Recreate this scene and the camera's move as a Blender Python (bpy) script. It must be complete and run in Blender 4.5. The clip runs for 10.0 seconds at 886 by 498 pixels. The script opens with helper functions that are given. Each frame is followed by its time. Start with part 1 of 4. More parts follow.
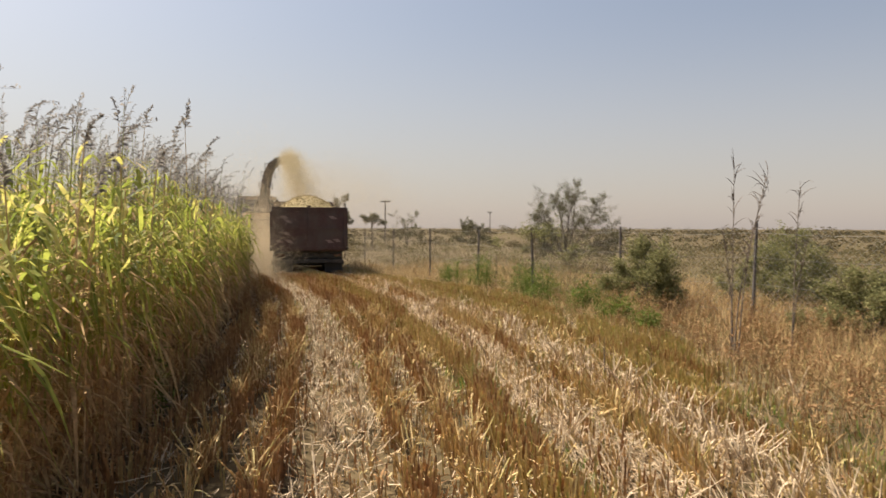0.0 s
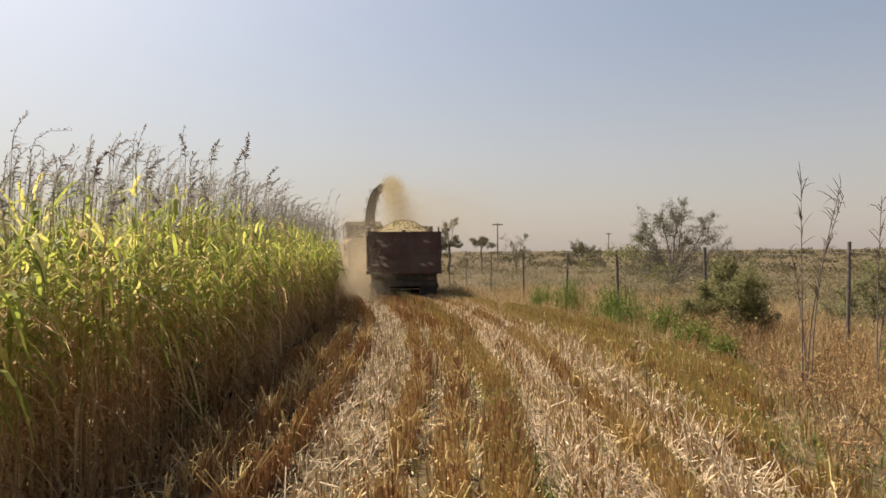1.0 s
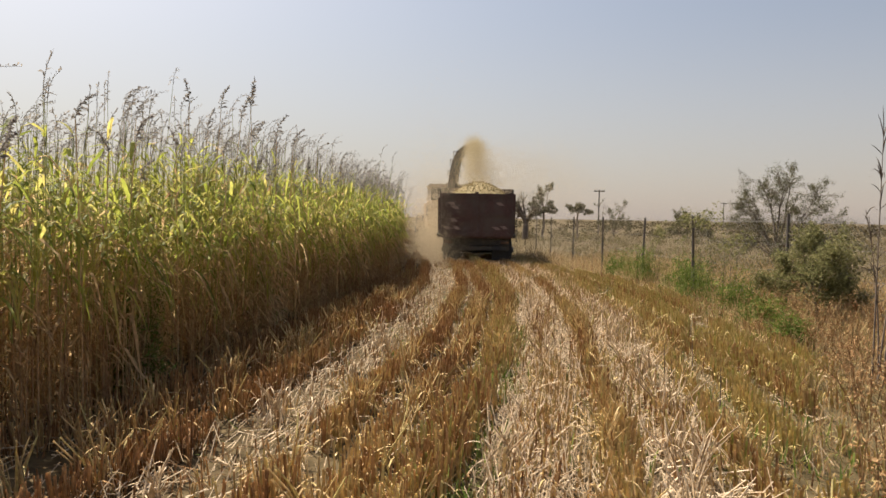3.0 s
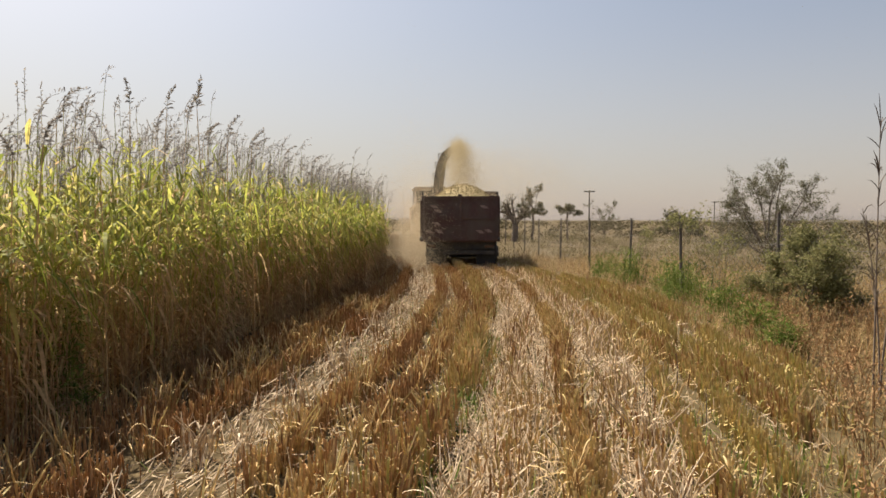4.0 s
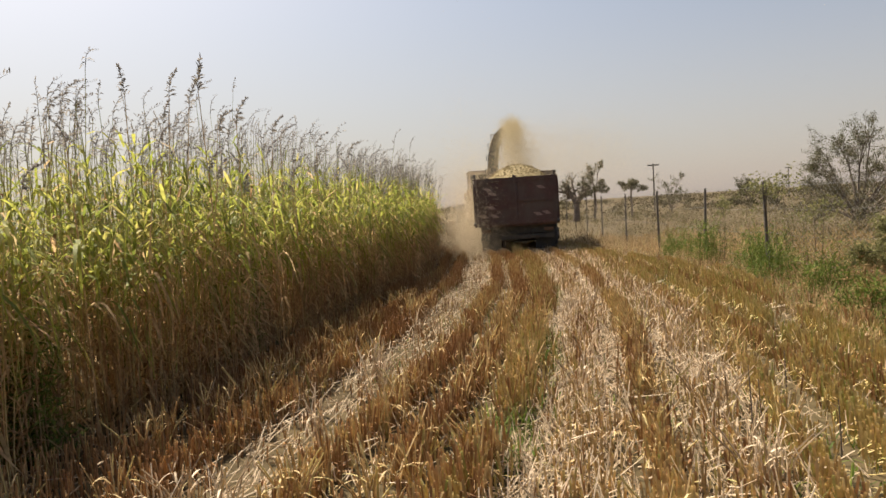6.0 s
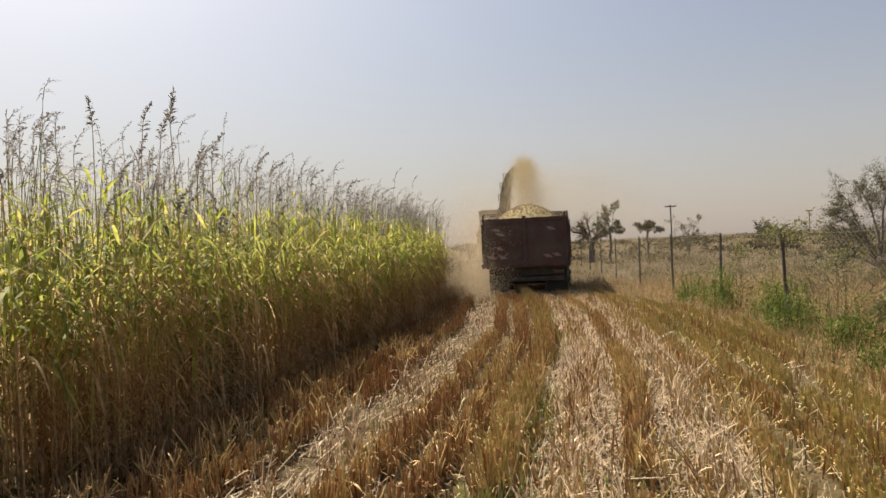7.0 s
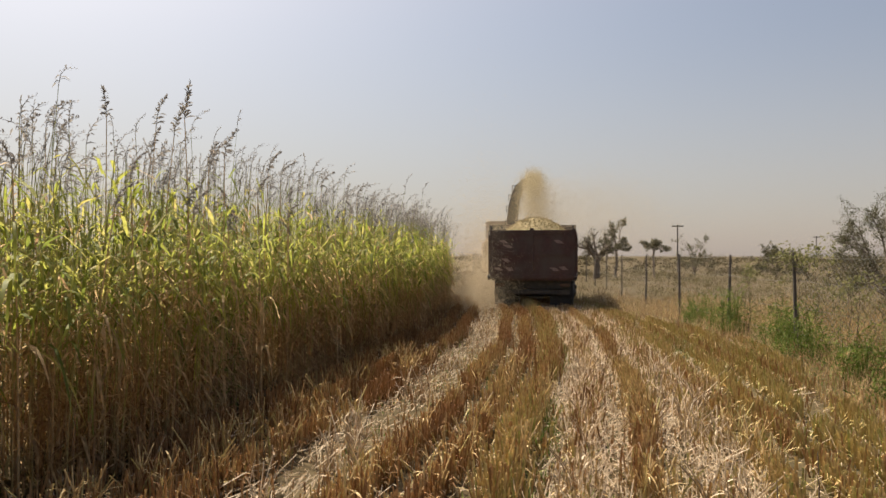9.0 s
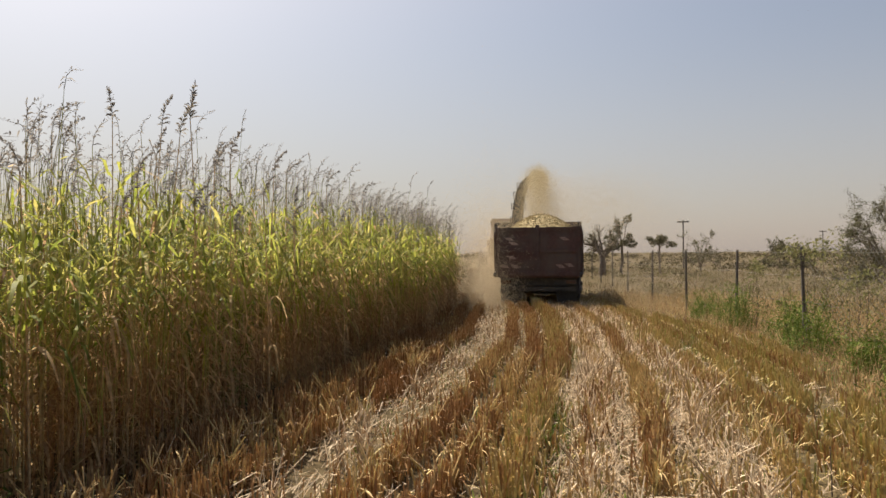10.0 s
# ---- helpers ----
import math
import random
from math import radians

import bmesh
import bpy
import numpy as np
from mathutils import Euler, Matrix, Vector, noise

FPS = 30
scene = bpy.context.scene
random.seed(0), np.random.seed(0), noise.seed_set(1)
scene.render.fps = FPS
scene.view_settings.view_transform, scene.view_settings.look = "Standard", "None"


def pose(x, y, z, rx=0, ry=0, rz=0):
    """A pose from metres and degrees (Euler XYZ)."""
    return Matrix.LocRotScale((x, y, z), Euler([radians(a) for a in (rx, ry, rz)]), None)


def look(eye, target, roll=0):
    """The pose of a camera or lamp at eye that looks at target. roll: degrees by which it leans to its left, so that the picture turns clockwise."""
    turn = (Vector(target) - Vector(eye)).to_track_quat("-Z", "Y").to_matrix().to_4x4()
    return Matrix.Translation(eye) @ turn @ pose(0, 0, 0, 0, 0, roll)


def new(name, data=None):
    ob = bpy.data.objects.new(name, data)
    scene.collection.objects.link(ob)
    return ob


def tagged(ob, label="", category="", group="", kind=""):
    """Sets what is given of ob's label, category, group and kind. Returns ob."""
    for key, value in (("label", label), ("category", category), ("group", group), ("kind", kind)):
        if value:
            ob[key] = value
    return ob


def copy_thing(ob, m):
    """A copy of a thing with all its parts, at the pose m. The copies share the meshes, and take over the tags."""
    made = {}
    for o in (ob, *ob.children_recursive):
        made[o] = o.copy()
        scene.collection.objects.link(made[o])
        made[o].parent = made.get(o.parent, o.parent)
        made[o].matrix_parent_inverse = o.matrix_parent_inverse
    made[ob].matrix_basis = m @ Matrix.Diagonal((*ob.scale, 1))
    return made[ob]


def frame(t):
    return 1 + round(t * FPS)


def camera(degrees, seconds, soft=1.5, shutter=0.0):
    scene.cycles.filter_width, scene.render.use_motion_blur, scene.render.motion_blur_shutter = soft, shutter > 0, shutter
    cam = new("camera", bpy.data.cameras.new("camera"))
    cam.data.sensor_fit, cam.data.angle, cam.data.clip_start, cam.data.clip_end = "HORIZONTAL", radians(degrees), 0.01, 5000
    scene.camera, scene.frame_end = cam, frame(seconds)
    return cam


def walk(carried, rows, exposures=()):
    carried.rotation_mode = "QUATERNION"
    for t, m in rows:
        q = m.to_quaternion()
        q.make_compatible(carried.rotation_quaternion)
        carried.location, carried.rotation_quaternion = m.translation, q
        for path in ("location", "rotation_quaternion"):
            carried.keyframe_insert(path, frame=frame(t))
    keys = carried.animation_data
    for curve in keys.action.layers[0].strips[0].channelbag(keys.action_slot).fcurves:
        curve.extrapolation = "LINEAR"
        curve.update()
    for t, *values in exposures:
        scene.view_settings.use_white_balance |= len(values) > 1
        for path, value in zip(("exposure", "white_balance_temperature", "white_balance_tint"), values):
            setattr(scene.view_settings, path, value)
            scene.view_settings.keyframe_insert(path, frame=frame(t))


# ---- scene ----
cam = camera(65.8, 10.0, 1.55, 0.12)
PATH = [
    (0, (-0.068, 0.579, 1.718), (-0.025, 2.578, 1.657), 0.2),
    (0.5, (0.442, 0.529, 1.58), (0.149, 2.507, 1.614), -0.5),
    (1, (0.9, 0.601, 1.713), (0.591, 2.577, 1.72), -0.4),
    (1.5, (1.25, 0.842, 1.652), (0.99, 2.824, 1.624), 1.0),
    (2, (1.583, 1.087, 1.627), (1.177, 3.044, 1.544), 1.4),
    (3.5, (1.933, 2.034, 1.605), (1.304, 3.93, 1.515), 0.7),
    (4, (1.989, 2.382, 1.642), (1.395, 4.29, 1.557), -0.0),
    (4.5, (1.882, 2.64, 1.664), (1.288, 4.547, 1.562), -0.6),
    (5, (1.833, 2.904, 1.617), (1.168, 4.785, 1.473), -2.0),
    (6.5, (1.805, 3.889, 1.596), (1.015, 5.724, 1.508), -3.5),
    (7, (1.88, 4.178, 1.67), (1.073, 6.008, 1.662), -2.6),
    (7.5, (1.864, 4.27, 1.663), (1.055, 6.099, 1.696), -1.2),
    (8, (1.843, 4.255, 1.659), (1.035, 6.084, 1.702), -0.3),
    (8.5, (1.8, 4.26, 1.647), (0.991, 6.089, 1.679), 0.2),
    (9, (1.782, 4.238, 1.654), (0.964, 6.063, 1.673), 0.1),
    (9.5, (1.775, 4.241, 1.647), (0.946, 6.062, 1.661), -0.2),
    (10, (1.758, 4.244, 1.649), (0.927, 6.063, 1.663), -0.5),
]
walk(cam, [(t, look(eye, target, roll)) for t, eye, target, roll in PATH], [(0.0, 1.08), (1.0, 1.02), (3.5, 1.0), (5.0, 1.02), (6.5, 0.98), (7.5, 0.87), (10.0, 0.86)])

# ---- sky and sun ----
SUN_AZ, SUN_EL = radians(-63), radians(54)          # to the left of the way ahead, fairly high
world = bpy.data.worlds.new("hazy_sky")
scene.world = world
world.use_nodes = True
wn = world.node_tree.nodes
wl = world.node_tree.links


def sky_node(dust, air):
    sky = wn.new("ShaderNodeTexSky")
    sky.sky_type, sky.sun_disc = "NISHITA", False
    sky.sun_elevation, sky.sun_rotation = SUN_EL, SUN_AZ
    sky.air_density, sky.dust_density, sky.ozone_density, sky.altitude = air, dust, 1.0, 0
    return sky.outputs["Color"]


def sky_mix(a, b, factor):
    mix = wn.new("ShaderNodeMix")
    mix.data_type = "RGBA"
    mix.inputs["Factor"].default_value = factor
    wl.new(a, mix.inputs["A"])
    if isinstance(b, tuple):
        mix.inputs["B"].default_value = (*b, 1)
    else:
        wl.new(b, mix.inputs["B"])
    return mix.outputs["Result"]


# a clear sky, the glow of dust round the sun, and an even pale haze over both
air = sky_mix(sky_node(1.0, 1.2), sky_node(9.5, 1.0), 0.55)
hazy = sky_mix(air, (7.0, 5.95, 5.6), 0.2)
# the haze is thickest along the horizon
height = wn.new("ShaderNodeSeparateXYZ")
wl.new(wn.new("ShaderNodeTexCoord").outputs["Generated"], height.inputs[0])
depth_of_haze = wn.new("ShaderNodeMapRange")
depth_of_haze.interpolation_type = "SMOOTHSTEP"
for key, value in (("From Min", 0.0), ("From Max", 0.34), ("To Min", 0.42), ("To Max", 0.11)):
    depth_of_haze.inputs[key].default_value = value
wl.new(height.outputs["Z"], depth_of_haze.inputs["Value"])
wl.new(depth_of_haze.outputs["Result"], hazy.node.inputs["Factor"])
wl.new(hazy, wn["Background"].inputs["Color"])
wn["Background"].inputs["Strength"].default_value = 0.063
sun = new("sun", bpy.data.lights.new("sun", "SUN"))
sun.data.energy, sun.data.angle, sun.data.color = 5.0, radians(0.6), (1.0, 0.905, 0.77)
sun_way = Vector((math.sin(SUN_AZ) * math.cos(SUN_EL), math.cos(SUN_AZ) * math.cos(SUN_EL), math.sin(SUN_EL)))
sun.matrix_world = look(sun_way * 100, (0, 0, 0))

rng = np.random.default_rng(7)


# ---- materials ----
def mat(name, colors, rough=0.8, through_light=0.0, grain=30.0, grain_amount=0.35, metal=0.0, bump=0.0, per="island",
        big=0.0, big_color=None, shine=0.5):
    """A surface whose pieces take a random tone out of colors, broken up by grain, and by larger stains where big is given."""
    m = bpy.data.materials.new(name)
    m.use_nodes = True
    n, l = m.node_tree.nodes, m.node_tree.links
    bsdf, out = n["Principled BSDF"], n["Material Output"]
    bsdf.inputs["Roughness"].default_value, bsdf.inputs["Metallic"].default_value = rough, metal
    bsdf.inputs["Specular IOR Level"].default_value = shine
    ramp = n.new("ShaderNodeValToRGB")
    while len(ramp.color_ramp.elements) < len(colors):
        ramp.color_ramp.elements.new(0.5)
    for i, c in enumerate(colors):
        ramp.color_ramp.elements[i].position = i / max(1, len(colors) - 1)
        ramp.color_ramp.elements[i].color = (*c, 1)
    coord = n.new("ShaderNodeTexCoord")
    if per == "island":
        l.new(n.new("ShaderNodeNewGeometry").outputs["Random Per Island"], ramp.inputs["Fac"])
    elif per == "object":
        l.new(n.new("ShaderNodeObjectInfo").outputs["Random"], ramp.inputs["Fac"])
    else:
        tone = n.new("ShaderNodeTexNoise")
        tone.inputs["Scale"].default_value, tone.inputs["Detail"].default_value = per, 5
        l.new(coord.outputs["Object"], tone.inputs["Vector"])
        l.new(tone.outputs["Fac"], ramp.inputs["Fac"])
    last = ramp.outputs["Color"]
    fine = n.new("ShaderNodeTexNoise")
    fine.inputs["Scale"].default_value, fine.inputs["Detail"].default_value = grain, 6
    l.new(coord.outputs["Object"], fine.inputs["Vector"])
    scale = n.new("ShaderNodeMapRange")
    scale.inputs["From Min"].default_value, scale.inputs["From Max"].default_value = 0.3, 0.7
    scale.inputs["To Min"].default_value, scale.inputs["To Max"].default_value = 1 - grain_amount, 1 + grain_amount
    l.new(fine.outputs["Fac"], scale.inputs["Value"])
    mul = n.new("ShaderNodeVectorMath")
    mul.operation = "SCALE"
    l.new(last, mul.inputs[0])
    l.new(scale.outputs["Result"], mul.inputs["Scale"])
    last = mul.outputs["Vector"]
    if big:
        stain = n.new("ShaderNodeTexNoise")
        stain.inputs["Scale"].default_value, stain.inputs["Detail"].default_value = big, 4
        l.new(coord.outputs["Object"], stain.inputs["Vector"])
        edge = n.new("ShaderNodeMapRange")
        edge.inputs["From Min"].default_value, edge.inputs["From Max"].default_value = 0.42, 0.66
        l.new(stain.outputs["Fac"], edge.inputs["Value"])
        mix = n.new("ShaderNodeMix")
        mix.data_type = "RGBA"
        l.new(edge.outputs["Result"], mix.inputs["Factor"])
        l.new(last, mix.inputs["A"])
        mix.inputs["B"].default_value = (*big_color, 1)
        last = mix.outputs["Result"]
    l.new(last, bsdf.inputs["Base Color"])
    if bump:
        b = n.new("ShaderNodeBump")
        b.inputs["Strength"].default_value, b.inputs["Distance"].default_value = bump, 0.01
        l.new(fine.outputs["Fac"], b.inputs["Height"])
        l.new(b.outputs["Normal"], bsdf.inputs["Normal"])
    surface = bsdf.outputs[0]
    if through_light:
        t = n.new("ShaderNodeBsdfTranslucent")
        l.new(last, t.inputs["Color"])
        mix = n.new("ShaderNodeMixShader")
        mix.inputs["Fac"].default_value = through_light
        l.new(surface, mix.inputs[1])
        l.new(t.outputs[0], mix.inputs[2])
        surface = mix.outputs[0]
    l.new(surface, out.inputs["Surface"])
    return m


M_ground = mat("soil_and_chaff", [(0.05, 0.036, 0.022), (0.09, 0.066, 0.036), (0.16, 0.115, 0.062)], 0.95, grain=9, per=1.3, bump=0.8,
               big=0.12, big_color=(0.085, 0.068, 0.034), shine=0.05)
M_leaf = mat("green_leaf", [(0.14, 0.17, 0.035), (0.24, 0.27, 0.045), (0.36, 0.365, 0.075), (0.52, 0.44, 0.14)], 0.6, 0.62, 12, 0.25, shine=0.25)
M_dry = mat("dry_leaf", [(0.29, 0.175, 0.09), (0.46, 0.31, 0.16), (0.60, 0.43, 0.24), (0.41, 0.33, 0.15)], 0.7, 0.64, 20, shine=0.12)
M_stalk = mat("sorghum_stalk", [(0.31, 0.185, 0.10), (0.45, 0.30, 0.16), (0.40, 0.31, 0.14)], 0.6, 0.0, 25, shine=0.2)
M_shoot = mat("green_stalk", [(0.22, 0.24, 0.05), (0.32, 0.32, 0.08), (0.36, 0.29, 0.11)], 0.55, 0.0, 25)
M_pan = mat("seed_head", [(0.17, 0.155, 0.145), (0.27, 0.245, 0.22), (0.37, 0.335, 0.29)], 0.85, 0.4, 60, shine=0.12)
M_stub = mat("stubble_stem", [(0.39, 0.265, 0.12), (0.54, 0.385, 0.18), (0.66, 0.50, 0.26), (0.48, 0.40, 0.165)], 0.7, 0.25, 25, shine=0.15)
M_stub_olive = mat("olive_stubble", [(0.36, 0.265, 0.10), (0.51, 0.39, 0.16), (0.62, 0.50, 0.24), (0.34, 0.35, 0.10)], 0.7, 0.25, 25, shine=0.15)
M_stub_red = mat("reddish_stubble", [(0.25, 0.14, 0.07), (0.40, 0.235, 0.11), (0.52, 0.34, 0.17)], 0.75, 0.25, 25, shine=0.12)
M_straw = mat("pale_straw", [(0.38, 0.28, 0.17), (0.55, 0.425, 0.275), (0.72, 0.58, 0.405)], 0.6, 0.2, 25, shine=0.25)
M_grass = mat("dry_grass", [(0.21, 0.125, 0.06), (0.37, 0.24, 0.115), (0.48, 0.34, 0.18), (0.28, 0.25, 0.095)], 0.8, 0.3, 15, shine=0.12)
M_russet = mat("russet_leaf", [(0.20, 0.10, 0.045), (0.32, 0.18, 0.085), (0.40, 0.26, 0.13), (0.28, 0.22, 0.09)], 0.8, 0.3, 15, shine=0.12)
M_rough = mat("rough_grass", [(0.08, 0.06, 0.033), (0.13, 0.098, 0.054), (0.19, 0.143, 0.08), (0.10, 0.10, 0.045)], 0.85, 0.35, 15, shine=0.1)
M_weed = mat("weed_leaf", [(0.07, 0.105, 0.02), (0.12, 0.16, 0.03), (0.20, 0.235, 0.055)], 0.7, 0.42, 15, shine=0.15)
M_shrub = mat("shrub_leaf", [(0.06, 0.06, 0.03), (0.10, 0.095, 0.048), (0.145, 0.13, 0.07)], 0.75, 0.4, 15, shine=0.12)
M_bush = mat("thorn_bush_leaf", [(0.13, 0.13, 0.055), (0.19, 0.185, 0.075), (0.26, 0.235, 0.11)], 0.75, 0.45, 15, shine=0.12)
M_low = mat("low_shrub_leaf", [(0.095, 0.08, 0.038), (0.155, 0.125, 0.06), (0.21, 0.165, 0.088), (0.115, 0.12, 0.048)], 0.85, 0.35, 10, shine=0.1)
M_far = mat("far_scrub", [(0.055, 0.05, 0.025), (0.09, 0.078, 0.04), (0.135, 0.10, 0.055)], 0.9, 0.2, 5, shine=0.12)
M_bark = mat("bark", [(0.08, 0.06, 0.045), (0.17, 0.13, 0.10)], 0.9, 0, 20, per=6.0, bump=0.6)
M_post = mat("weathered_post", [(0.05, 0.042, 0.036), (0.12, 0.10, 0.085)], 0.85, 0, 30, per=8.0, bump=0.4)
M_wire = mat("galvanised_wire", [(0.25, 0.24, 0.22), (0.35, 0.34, 0.32)], 0.5, 0, 30, per=10.0, metal=0.7)
M_body = mat("oxide_red_paint", [(0.045, 0.02, 0.018), (0.065, 0.027, 0.024), (0.06, 0.033, 0.03)], 0.6, 0, 14, 0.3, per=2.0, bump=0.15,
             big=1.7, big_color=(0.07, 0.05, 0.042))
M_frame = mat("chassis_black", [(0.02, 0.018, 0.017), (0.045, 0.04, 0.036)], 0.7, 0, 14, per=4.0, big=2.0, big_color=(0.075, 0.06, 0.045))
M_rubber = mat("tyre_rubber", [(0.02, 0.019, 0.018), (0.05, 0.044, 0.038)], 0.9, 0, 20, per=6.0)
M_white = mat("dusty_white_paint", [(0.52, 0.48, 0.42), (0.66, 0.62, 0.56)], 0.5, 0, 12, 0.15, per=3.0, big=1.5, big_color=(0.38, 0.31, 0.22))
M_stripe = mat("faded_marking", [(0.14, 0.09, 0.08), (0.25, 0.17, 0.145)], 0.5, 0, 18, 0.35, per=9.0)
M_glass = mat("cab_glass", [(0.02, 0.022, 0.024), (0.03, 0.033, 0.035)], 0.08, 0, 5, 0.1, per=1.0)
M_orange = mat("dusty_orange_paint", [(0.26, 0.15, 0.07), (0.34, 0.21, 0.11)], 0.5, 0, 12, 0.2, per=3.0, big=1.5, big_color=(0.26, 0.20, 0.13))
M_lamp = mat("tail_lamp_red", [(0.045, 0.016, 0.014), (0.07, 0.025, 0.02)], 0.25, 0, 10, 0.1, per=5.0)
M_forage = mat("chopped_forage", [(0.25, 0.20, 0.105), (0.33, 0.265, 0.145), (0.41, 0.335, 0.195)], 0.9, 0.1, 30, shine=0.1)
M_haze = mat("hanging_dust", [(0.42, 0.355, 0.27), (0.50, 0.43, 0.34)], 1.0, 0.45, 30, 0.1, shine=0.1)
M_dust = mat("flying_dust", [(0.47, 0.385, 0.265), (0.55, 0.46, 0.33)], 1.0, 0.5, 30, 0.1, shine=0.1)
M_chaff = mat("flying_chaff", [(0.40, 0.335, 0.21), (0.50, 0.425, 0.28)], 1.0, 0.4, 30, 0.1, shine=0.1)


# ---- mesh makers ----
def quads(name, v, q, material, smooth=False):
    """A mesh out of an array of corners and an array of four-cornered (or three-cornered) faces."""
    me = bpy.data.meshes.new(name)
    v, q = np.asarray(v, np.float32).reshape(-1, 3), np.asarray(q, np.int32)
    me.vertices.add(len(v))
    me.vertices.foreach_set("co", v.ravel())
    me.loops.add(q.size)
    me.loops.foreach_set("vertex_index", q.ravel())
    me.polygons.add(len(q))
    me.polygons.foreach_set("loop_start", np.arange(0, q.size, q.shape[1], dtype=np.int32))
    me.polygons.foreach_set("use_smooth", np.full(len(q), smooth))
    me.update(calc_edges=True)
    me.materials.append(material)
    return me


def ribbon_arrays(path, side, width):
    """Blades: path (N, K, 3), side (N, 3) or (N, K, 3), width (N, K)."""
    n, k = path.shape[:2]
    if side.ndim == 2:
        side = side[:, None, :]
    off = side * width[..., None] / 2
    v = np.stack([path - off, path + off], 2).reshape(-1, 3)
    base = (np.arange(n) * k * 2)[:, None] + (np.arange(k - 1) * 2)[None]
    q = np.stack([base, base + 1, base + 3, base + 2], -1).reshape(-1, 4)
    return v, q


def tube_arrays(path, radius, sides=3):
    """Thin stems round paths (N, K, 3) that run mostly in one direction; radius (N, K)."""
    n, k = path.shape[:2]
    d = path[:, -1] - path[:, 0]
    d = d / (np.linalg.norm(d, axis=1, keepdims=True) + 1e-9)
    ref = np.where(np.abs(d[:, 2:3]) > 0.8, np.array([[1.0, 0, 0]]), np.array([[0, 0, 1.0]]))
    a = np.cross(d, ref)
    a /= np.linalg.norm(a, axis=1, keepdims=True) + 1e-9
    b = np.cross(d, a)
    ang = np.arange(sides) * 2 * np.pi / sides
    ring = a[:, None, None] * np.cos(ang)[None, None, :, None] + b[:, None, None] * np.sin(ang)[None, None, :, None]
    v = (path[:, :, None] + ring * radius[:, :, None, None]).reshape(-1, 3)
    base = (np.arange(n) * k * sides)[:, None, None] + (np.arange(k - 1) * sides)[None, :, None]
    i, j = np.arange(sides), (np.arange(sides) + 1) % sides
    q = np.stack([base + i, base + j, base + sides + j, base + sides + i], -1).reshape(-1, 4)
    return v, q


def joined(*pairs):
    vs, qs, at = [], [], 0
    for v, q in pairs:
        vs.append(v)
        qs.append(q + at)
        at += len(v)
    return np.concatenate(vs), np.concatenate(qs)


def unit(v):
    return v / (np.linalg.norm(v, axis=-1, keepdims=True) + 1e-9)


def child(name, me, parent, label="", kind=""):
    ob = new(name, me)
    ob.parent = parent
    return tagged(ob, label, kind=kind)


def part(name, bm, material, parent, label=""):
    me = bpy.data.meshes.new(name)
    bm.to_mesh(me)
    bm.free()
    me.materials.append(material)
    return child(name, me, parent, label)


def box(bm, x0, x1, y0, y1, z0, z1, bevel=0.0):
    r = bmesh.ops.create_cube(bm, size=1)
    bmesh.ops.transform(bm, verts=r["verts"], matrix=Matrix.LocRotScale(((x0 + x1) / 2, (y0 + y1) / 2, (z0 + z1) / 2), None, (x1 - x0, y1 - y0, z1 - z0)))
    if bevel:
        es = list({e for v in r["verts"] for e in v.link_edges})
        bmesh.ops.bevel(bm, geom=es, offset=bevel, segments=2, affect="EDGES")
    return bm


def drum(bm, at, axis, r, h, seg=20, r2=None):
    turn = Vector((0, 0, 1)).rotation_difference(Vector(axis)).to_matrix().to_4x4()
    bmesh.ops.create_cone(bm, cap_ends=True, segments=seg, radius1=r, radius2=r if r2 is None else r2, depth=h, matrix=Matrix.Translation(at) @ turn)
    return bm


def thing(name, m, label, category, group="", kind=""):
    ob = new(name)
    ob.matrix_basis = m
    return tagged(ob, label, category, group, kind)


# ---- plan of the field: rows run along one long curve ----
def bend(y):
    """How far the rows have swung to the left at y."""
    y = np.maximum(y, 0)
    return -(0.02 * y + 0.00825 * y * y)


EDGE, BORDER = -2.0, 4.55          # the standing crop's edge and the field's border, counted across the rows


def border(y):
    """Where the stubble gives way to grass, counted across the rows."""
    return BORDER - np.clip(10.5 - y, 0, 7) * 0.24 - np.clip(y - 18, 0, 6) * 0.2 + 0.14 * np.sin(y * 0.8)


def wobble(y, k=0.0):
    """How far the crop's edge strays to the right of its line; it falls back in one dark bay."""
    return 0.10 * np.sin(y * 0.9 + k) + 0.07 * np.sin(y * 2.3 + 1 + k) + 0.06 * np.sin(y * 5.1 + k) + 0.16 * np.clip((7.8 - y) / 3, 0, 1) + 0.3 * np.clip((y - 14) / 4, 0, 1) - 0.35 * np.exp(-((y - 10.6) / 0.7) ** 2)


